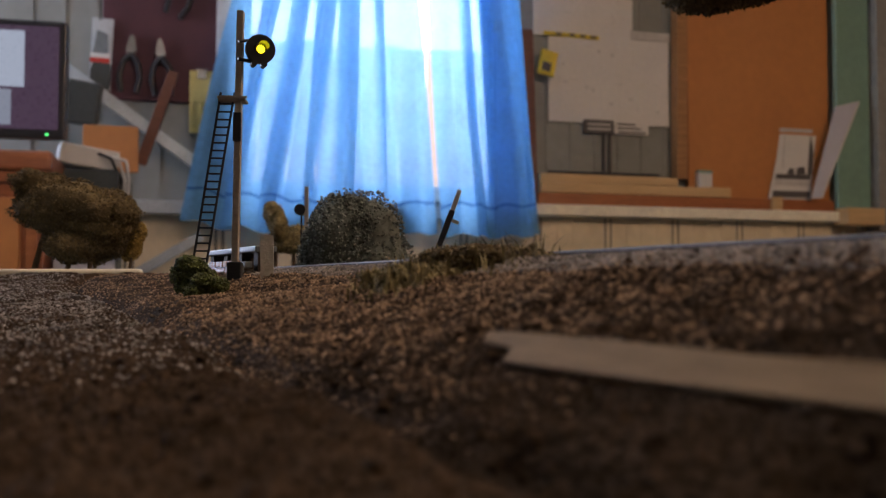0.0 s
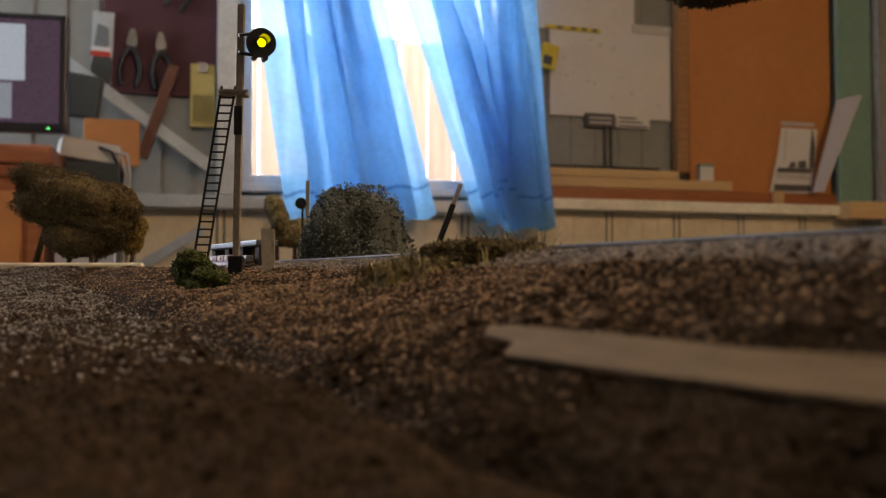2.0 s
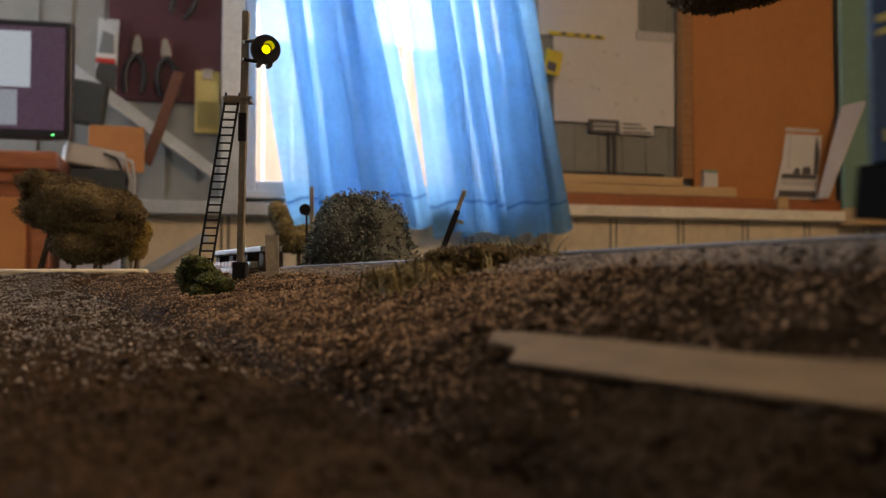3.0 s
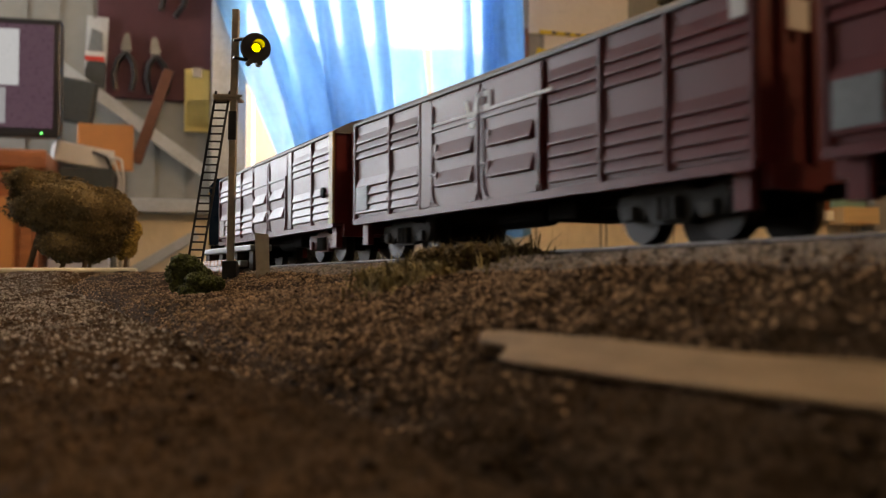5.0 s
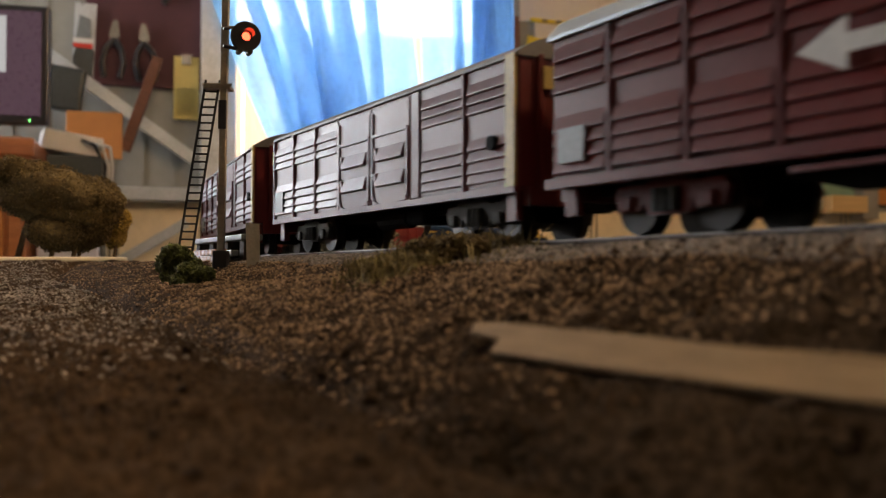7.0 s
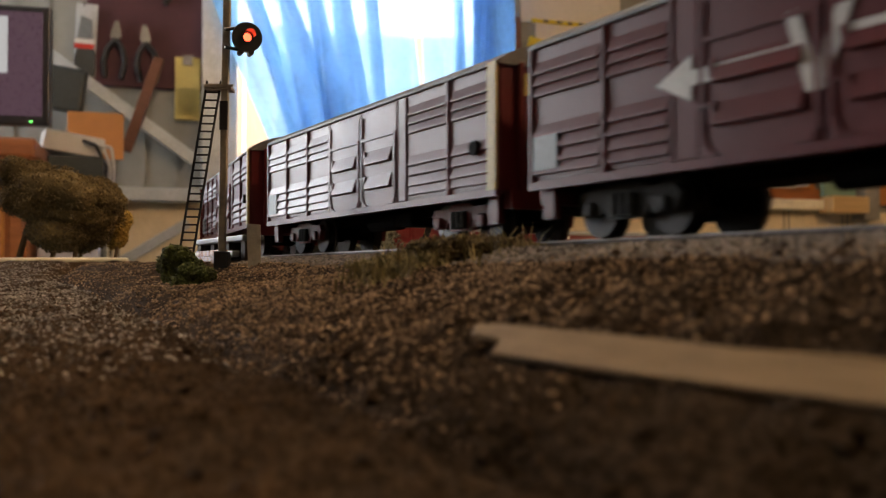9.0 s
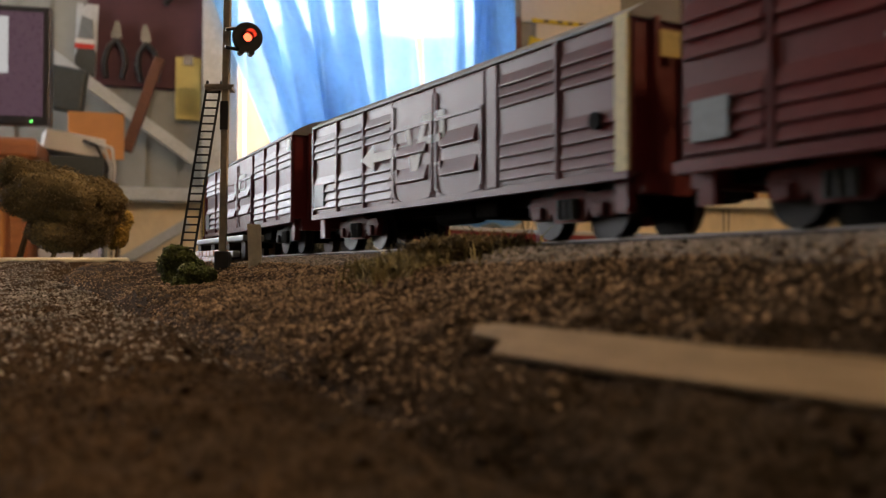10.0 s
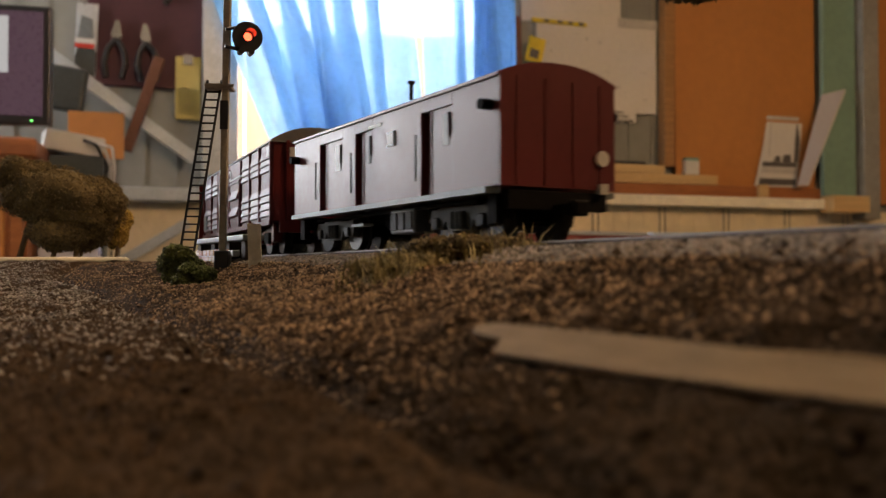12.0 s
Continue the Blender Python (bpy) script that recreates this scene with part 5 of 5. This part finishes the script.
def locomotive():
    t = thing("diesel_locomotive", "dark blue diesel locomotive with yellow bands", "locomotive", group="train")
    L, h = WLOCO, WLOCO / 2
    top = EAVE + 0.003
    bm = bmesh.new()
    prof = [(-HW, SILL), (-HW, top - 0.004), (-HW * 0.8, top), (0, top + 0.0022), (HW * 0.8, top), (HW, top - 0.004), (HW, SILL)]
    prism(bm, prof, -h, h - 0.030, "x")
    body = part("body", bm, "blue", t)
    # raked cab and nose
    nose = bmesh.new()
    secs = [(h - 0.030, 1.0, top), (h - 0.026, 1.0, top - 0.001), (h - 0.018, 1.0, EAVE - 0.0004), (h - 0.006, 1.0, EAVE - 0.0010), (h - 0.0015, 0.97, EAVE - 0.0018), (h, 0.88, EAVE - 0.0032)]
    rings = []
    for x, w, z in secs:
        pr = [(-HW * w, SILL - 0.002), (-HW * w, z - 0.004), (-HW * w * 0.8, z - 0.0006), (0, z + 0.001), (HW * w * 0.8, z - 0.0006), (HW * w, z - 0.004), (HW * w, SILL - 0.002)]
        rings.append([nose.verts.new((x, a, b)) for a, b in pr])
    for a, b in zip(rings, rings[1:]):
        for k in range(7):
            nose.faces.new((a[k], a[(k + 1) % 7], b[(k + 1) % 7], b[k]))
    nose.faces.new(rings[-1])
    bmesh.ops.recalc_face_normals(nose, faces=nose.faces)
    part("nose", nose, "blue", t)
    for s in (1, -1):
        for z, w, x1 in ((SILL + 0.0006, 0.0016, h - 0.004), (EAVE - 0.0048, 0.0012, h - 0.003)):
            part("yellow_band", B(-h, x1, s * (HW - 0.0003), s * (HW + 0.0003), z, z + w), "gold", t)
        part("whisker", B(h - 0.017, h - 0.003, s * (HW - 0.0012), s * (HW + 0.00025), SILL + 0.0172, SILL + 0.0181), "gold", t)
        part("whisker", B(h - 0.011, h - 0.003, s * (HW - 0.0012), s * (HW + 0.00025), SILL + 0.0154, SILL + 0.0161), "gold", t)
        part("cab_side", B(h - 0.034, h - 0.0170, s * (HW - 0.002), s * (HW + 0.00015), EAVE - 0.0038, EAVE + 0.0046), "gold", t)
        # black block in place of a hollow, painting the door recess's shade
        part("door_recess_shade", B(h - 0.0302, h - 0.0268, s * (HW - 0.001), s * (HW + 0.0005), SILL + 0.0160, EAVE + 0.001), "black", t)
        for k in (0.0262, 0.0312):
            part("grab_rail", cyl(bmesh.new(), (h - k, s * (HW + 0.0010), SILL + 0.0150), (h - k, s * (HW + 0.0010), EAVE + 0.001), 0.0005, seg=6), "plate", t)
        # likewise a black block for the shade in the step recess
        part("step_recess_shade", B(h - 0.0315, h - 0.0225, s * (HW - 0.001), s * (HW + 0.0006), SILL - 0.002, SILL + 0.0082, bev=0.0005), "black", t)
        part("fuel_cap", B(h - 0.0205, h - 0.0170, s * HW, s * (HW + 0.0006), SILL - 0.0006, SILL + 0.0006), "gold", t)
        part("cab_window", B(h - 0.0245, h - 0.0190, s * HW, s * (HW + 0.0004), EAVE - 0.0022, EAVE + 0.0030, bev=0.0001), "carglass", t)
        for k in range(6):
            x = -h + 0.012 + k * 0.022
            bm = bmesh.new()
            strakes(bm, x, x + 0.016, s, [EAVE - 0.008 + 0.0016 * j for j in range(4)], 0.0006)
            part("side_grille", bm, "blue", t)
        for k in range(4):
            x = -h + 0.025 + k * 0.03
            part("porthole", cyl(bmesh.new(), (x, s * HW, SILL + 0.011), (x, s * (HW + 0.0004), SILL + 0.011), 0.0024, seg=16), "carglass", t)
        part("fuel_tank", B(-0.03, 0.025, s * 0.004, s * 0.0145, 0.0035, SILL, bev=0.001), "black", t)
        part("skirt", B(-h + 0.004, h - 0.006, s * (HW - 0.0012), s * (HW - 0.0004), 0.0034, SILL), "black", t)
    part("cab_front", prism(bmesh.new(), [(h - 0.0210, EAVE + 0.0046), (h - 0.0140, EAVE - 0.0012), (h - 0.0160, EAVE - 0.0014), (h - 0.0225, EAVE + 0.0046)], -HW * 0.97, HW * 0.97), "gold", t)
    part("pilot", prism(bmesh.new(), [(h - 0.012, SILL - 0.002), (h + 0.002, SILL - 0.002), (h + 0.003, 0.002), (h - 0.008, 0.002)], -0.0145, 0.0145), "black", t)
    part("pilot_lamp", cyl(bmesh.new(), (h + 0.0022, 0.0085, 0.0068), (h + 0.0032, 0.0085, 0.0068), 0.0013, seg=16), "headlight", t)
    part("marker_lamp", cyl(bmesh.new(), (h - 0.0055, 0.0144, 0.0046), (h - 0.0055, 0.0152, 0.0046), 0.0014, seg=16), "headlight", t)
    part("headlight", cyl(bmesh.new(), (h - 0.001, 0.0, EAVE - 0.0165), (h + 0.0008, 0, EAVE - 0.0165), 0.0016, seg=16), "headlight", t)
    underframe(t, L - 0.004, "black")
    bogie(t, h - 0.045, "black", 0.032)
    bogie(t, -h + 0.045, "black", 0.032)
    return t


# name of vehicle, front end's place along the track at 5 s, length, pivots
CONSIST = [(locomotive(), 0.637, WLOCO, 0.055)]
for front, kind, logo, yellow, plate, bog, label in (
        (0.4145, "Y", "", True, "white", "bogie_red", "dark red louvred covered van with a yellow corner"),
        (0.2492, "X", "thin", False, "plate", "bogie", "dark red louvred covered van with a thin-line emblem"),
        (0.0840, "X", "", False, "plate", "bogie_red", "dark red louvred covered van, plain doors"),
        (-0.0813, "Y", "", True, "plate", "bogie", "dark red louvred covered van with a yellow corner"),
        (-0.2466, "Y", "", True, "plate_dark", "bogie", "dark red louvred covered van with a yellow corner"),
        (-0.6437, "Y", "", True, "plate", "bogie_red", "dark red louvred covered van with a yellow corner"),
        (-0.8089, "Y", "", True, "plate", "bogie_red", "dark red louvred covered van with a yellow corner"),
        (-0.9742, "X", "bold", False, "plate", "bogie", "dark red louvred covered van with a bold white arrow"),
        (-1.1394, "Y", "bold", True, "plate_dark", "bogie_red", "dark red louvred covered van with a white arrow and yellow corner"),
        (-1.5365, "X", "thin", False, "plate", "bogie_red", "dark red louvred covered van with a thin-line emblem")):
    CONSIST.append((louvre_van(kind, logo, yellow, plate, bog, label), front, WL, 0.051))
CONSIST.append((open_van("oxide red louvred van, doors ajar, bright grey roof, white arrow", (0, 0.0180, 0.0378, 0.0570, 0.0758), 0.1076, 0.1132, True), -0.4118, WZ, 0.078))
CONSIST.append((open_van("oxide red louvred van, wide doors open, bright grey roof", (0, 0.0192, 0.0404, 0.0540), 0.0868, 0.1405), -1.3047, WZ, 0.078))
CONSIST.append((guards_van(), -1.7035, WV, 0.042))

# ---- curtains: gathered strips of cloth, each a rigid length swinging from the rod ----
STRIPS = 5
ROD = 2.14


def strip_mesh(seed, w, drop):
    """A length of cloth with a few long slanting creases between smooth swells."""
    rr = random.Random(seed)
    nx, nz = 36, 30
    ph, bend = rr.uniform(0, 6.28), rr.uniform(-0.012, 0.012)
    creases = [(rr.uniform(-0.5, 0.5), rr.uniform(-0.45, 0.45), rr.uniform(0.10, 0.22), rr.choice((-1, 1)) * rr.uniform(0.010, 0.026), rr.uniform(0, 0.5)) for _ in range(4)]
    v, f = [], []
    for j in range(nz + 1):
        q = j / nz
        for i in range(nx + 1):
            u = i / nx - 0.5
            y = 0.010 * math.sin(u * 5 + ph + 1.8 * q) + 0.006 * math.sin(q * 6 + ph)
            for c, slope, wide, amp, begin in creases:
                y += amp * (0.45 + 0.8 * q) / (1 + ((u - c - slope * (q - 0.5)) / wide) ** 2) * min(1, max(0.25, (q - begin) * 3 + 0.4))
            v.append((u * w * (0.86 + 0.2 * q) + bend * math.sin(q * 4 + ph), y - 0.012, -drop * q + 0.006 * math.sin(u * 9 + ph) * q))
    for j in range(nz):
        for i in range(nx):
            a = j * (nx + 1) + i
            f.append((a, a + 1, a + nx + 2, a + nx + 1))
    return v, f


def curtain(name, label, seed):
    t = thing(name, label, "curtain", WALL, "window curtains")
    strips = []
    for k in range(STRIPS):
        v, f = strip_mesh(seed + k, 0.15, 0.985)
        ob = mesh_np("cloth_strip", v, f, "curtain", True)
        ob.parent = t
        bm = bmesh.new()
        vv, _ = strip_mesh(seed + k, 0.15, 0.985)
        row = vv[27 * 37:28 * 37]
        for a, b in zip(row, row[1:]):
            bm.faces.new([bm.verts.new(c) for c in ((a[0], a[1] - 0.0015, a[2] + 0.004), (b[0], b[1] - 0.0015, b[2] + 0.004), (b[0], b[1] - 0.0015, b[2] - 0.004), (a[0], a[1] - 0.0015, a[2] - 0.004))])
        part("hem_seam", bm, "hem", ob)
        strips.append(ob)
    return t, strips


CURT_L, STRIPS_L = curtain("curtain", "translucent blue curtain stirring before the window", 40)
CURT_R, STRIPS_R = curtain("curtain", "translucent blue curtain billowing aside from the window", 60)
rodt = thing("curtain_rod", "white curtain rod over the window", "curtain rod", WALL)
part("rod", cyl(bmesh.new(), (-0.85, -0.085, ROD + 0.012), (0.45, -0.085, ROD + 0.012), 0.009), "frame", rodt)
for x in (-0.8, 0.4):
    part("bracket", B(x - 0.008, x + 0.008, -0.085, 0.0, ROD + 0.004, ROD + 0.02), "frame", rodt)

# along the wall: edges of each curtain at head height (1.85) and at its foot (1.18), and how far the foot blows into the room (degrees)
SWING_L = [(0, -0.67, -0.22, -0.83, -0.20, 1), (0.4, -0.65, -0.24, -0.62, -0.16, 3), (0.8, -0.62, -0.25, -0.47, 0.0, 4), (1.2, -0.60, -0.28, -0.44, -0.05, 3), (1.5, -0.60, -0.28, -0.52, -0.04, 2),
           (2.0, -0.60, -0.22, -0.52, -0.05, 2), (2.5, -0.60, -0.20, -0.52, -0.08, 1), (3.2, -0.62, -0.22, -0.52, -0.07, 1), (4.0, -0.66, -0.22, -0.48, -0.1, 1), (4.8, -0.70, -0.2, -0.44, -0.13, 1), (6.5, -0.695, -0.2, -0.43, -0.13, 1),
           (7.2, -0.695, -0.2, -0.43, -0.13, 1), (12, -0.695, -0.2, -0.43, -0.13, 1)]
SWING_R = [(0, -0.24, 0.24, -0.20, 0.30, 1), (0.4, -0.08, 0.26, 0.18, 0.42, 6), (0.8, -0.1, 0.33, 0.10, 0.64, 12), (1.2, -0.12, 0.36, 0.10, 0.76, 14), (1.5, -0.12, 0.34, 0.13, 0.57, 8),
           (2.0, -0.13, 0.29, 0.09, 0.34, 3), (2.5, -0.14, 0.28, -0.02, 0.41, 2), (3.2, -0.15, 0.28, -0.07, 0.39, 1), (4.0, -0.2, 0.27, -0.12, 0.32, 1), (4.8, -0.23, 0.265, -0.17, 0.29, 1), (6.5, -0.23, 0.262, -0.17, 0.28, 1),
           (7.2, -0.23, 0.262, -0.17, 0.28, 1), (12, -0.23, 0.262, -0.17, 0.28, 1)]


# the train's run is a little uneven: metres ahead of the steady run, time by time
AHEAD = [(0, 0), (3.2, 0), (5, 0.0030), (5.3, 0.0005), (5.5, 0.0043), (5.9, 0.0045), (6, 0.0090), (6.3, 0.0017), (6.5, -0.0022), (6.8, 0.0008), (7, -0.0010), (7.2, 0.0006),
         (9, -0.0023), (9.2, 0.0005), (9.5, -0.0046), (9.9, -0.0034), (10.3, -0.0065), (10.5, -0.0072), (10.8, 0.0030), (11, 0.0070), (11.5, -0.0016), (12, -0.0070)]


def at_time(s, t):
    return s + 0.2791 * (t - 5) + 0.0011 * (t - 5) ** 2 + float(np.interp(t, *zip(*AHEAD)))


def motions():
    for ob, front, length, pivot in CONSIST:
        rows = []
        for k in range(121):
            t = 0.1 * k
            c = at_time(front, t) - length / 2
            (p, _), (q, _) = track(c + pivot), track(c - pivot)
            d, m = p - q, (p + q) / 2
            rows.append((t, pose(m[0], m[1], RAIL, 0, 0, math.degrees(math.atan2(d[1], d[0])))))
        walk(ob, rows)
    for strips, swing, gather in ((STRIPS_L, SWING_L, 1), (STRIPS_R, SWING_R, 2.4)):
        for k, ob in enumerate(strips):
            u = (k + 0.5) / STRIPS
            rows = []
            for t, a0, a1, b0, b1, blow in swing:
                bunch = gather if t > 3.9 or t < 0.2 else 1.1
                v = 1 - (1 - k / (STRIPS - 1)) ** bunch     # the second curtain is bunched towards the window's edge
                head, foot = a0 + 0.066 + (a1 - a0 - 0.132) * v, b0 + 0.078 + (b1 - b0 - 0.156) * v
                ang = math.atan2(foot - head, 1.85 - 1.18)
                x = head - math.tan(ang) * (ROD - 1.85)
                rows.append((t, pose(x, -0.085 - 0.011 * (k % 2), ROD, -blow * (0.4 + 0.6 * u), -math.degrees(ang), 0)))
            walk(ob, rows)
    low, high = pose(0, 0, -0.0025), pose(0, 0, -0.0025, 0, -75, 0)
    walk(VANE, [(0, low), (5.1, low), (5.2, high), (12, high)])


motions()
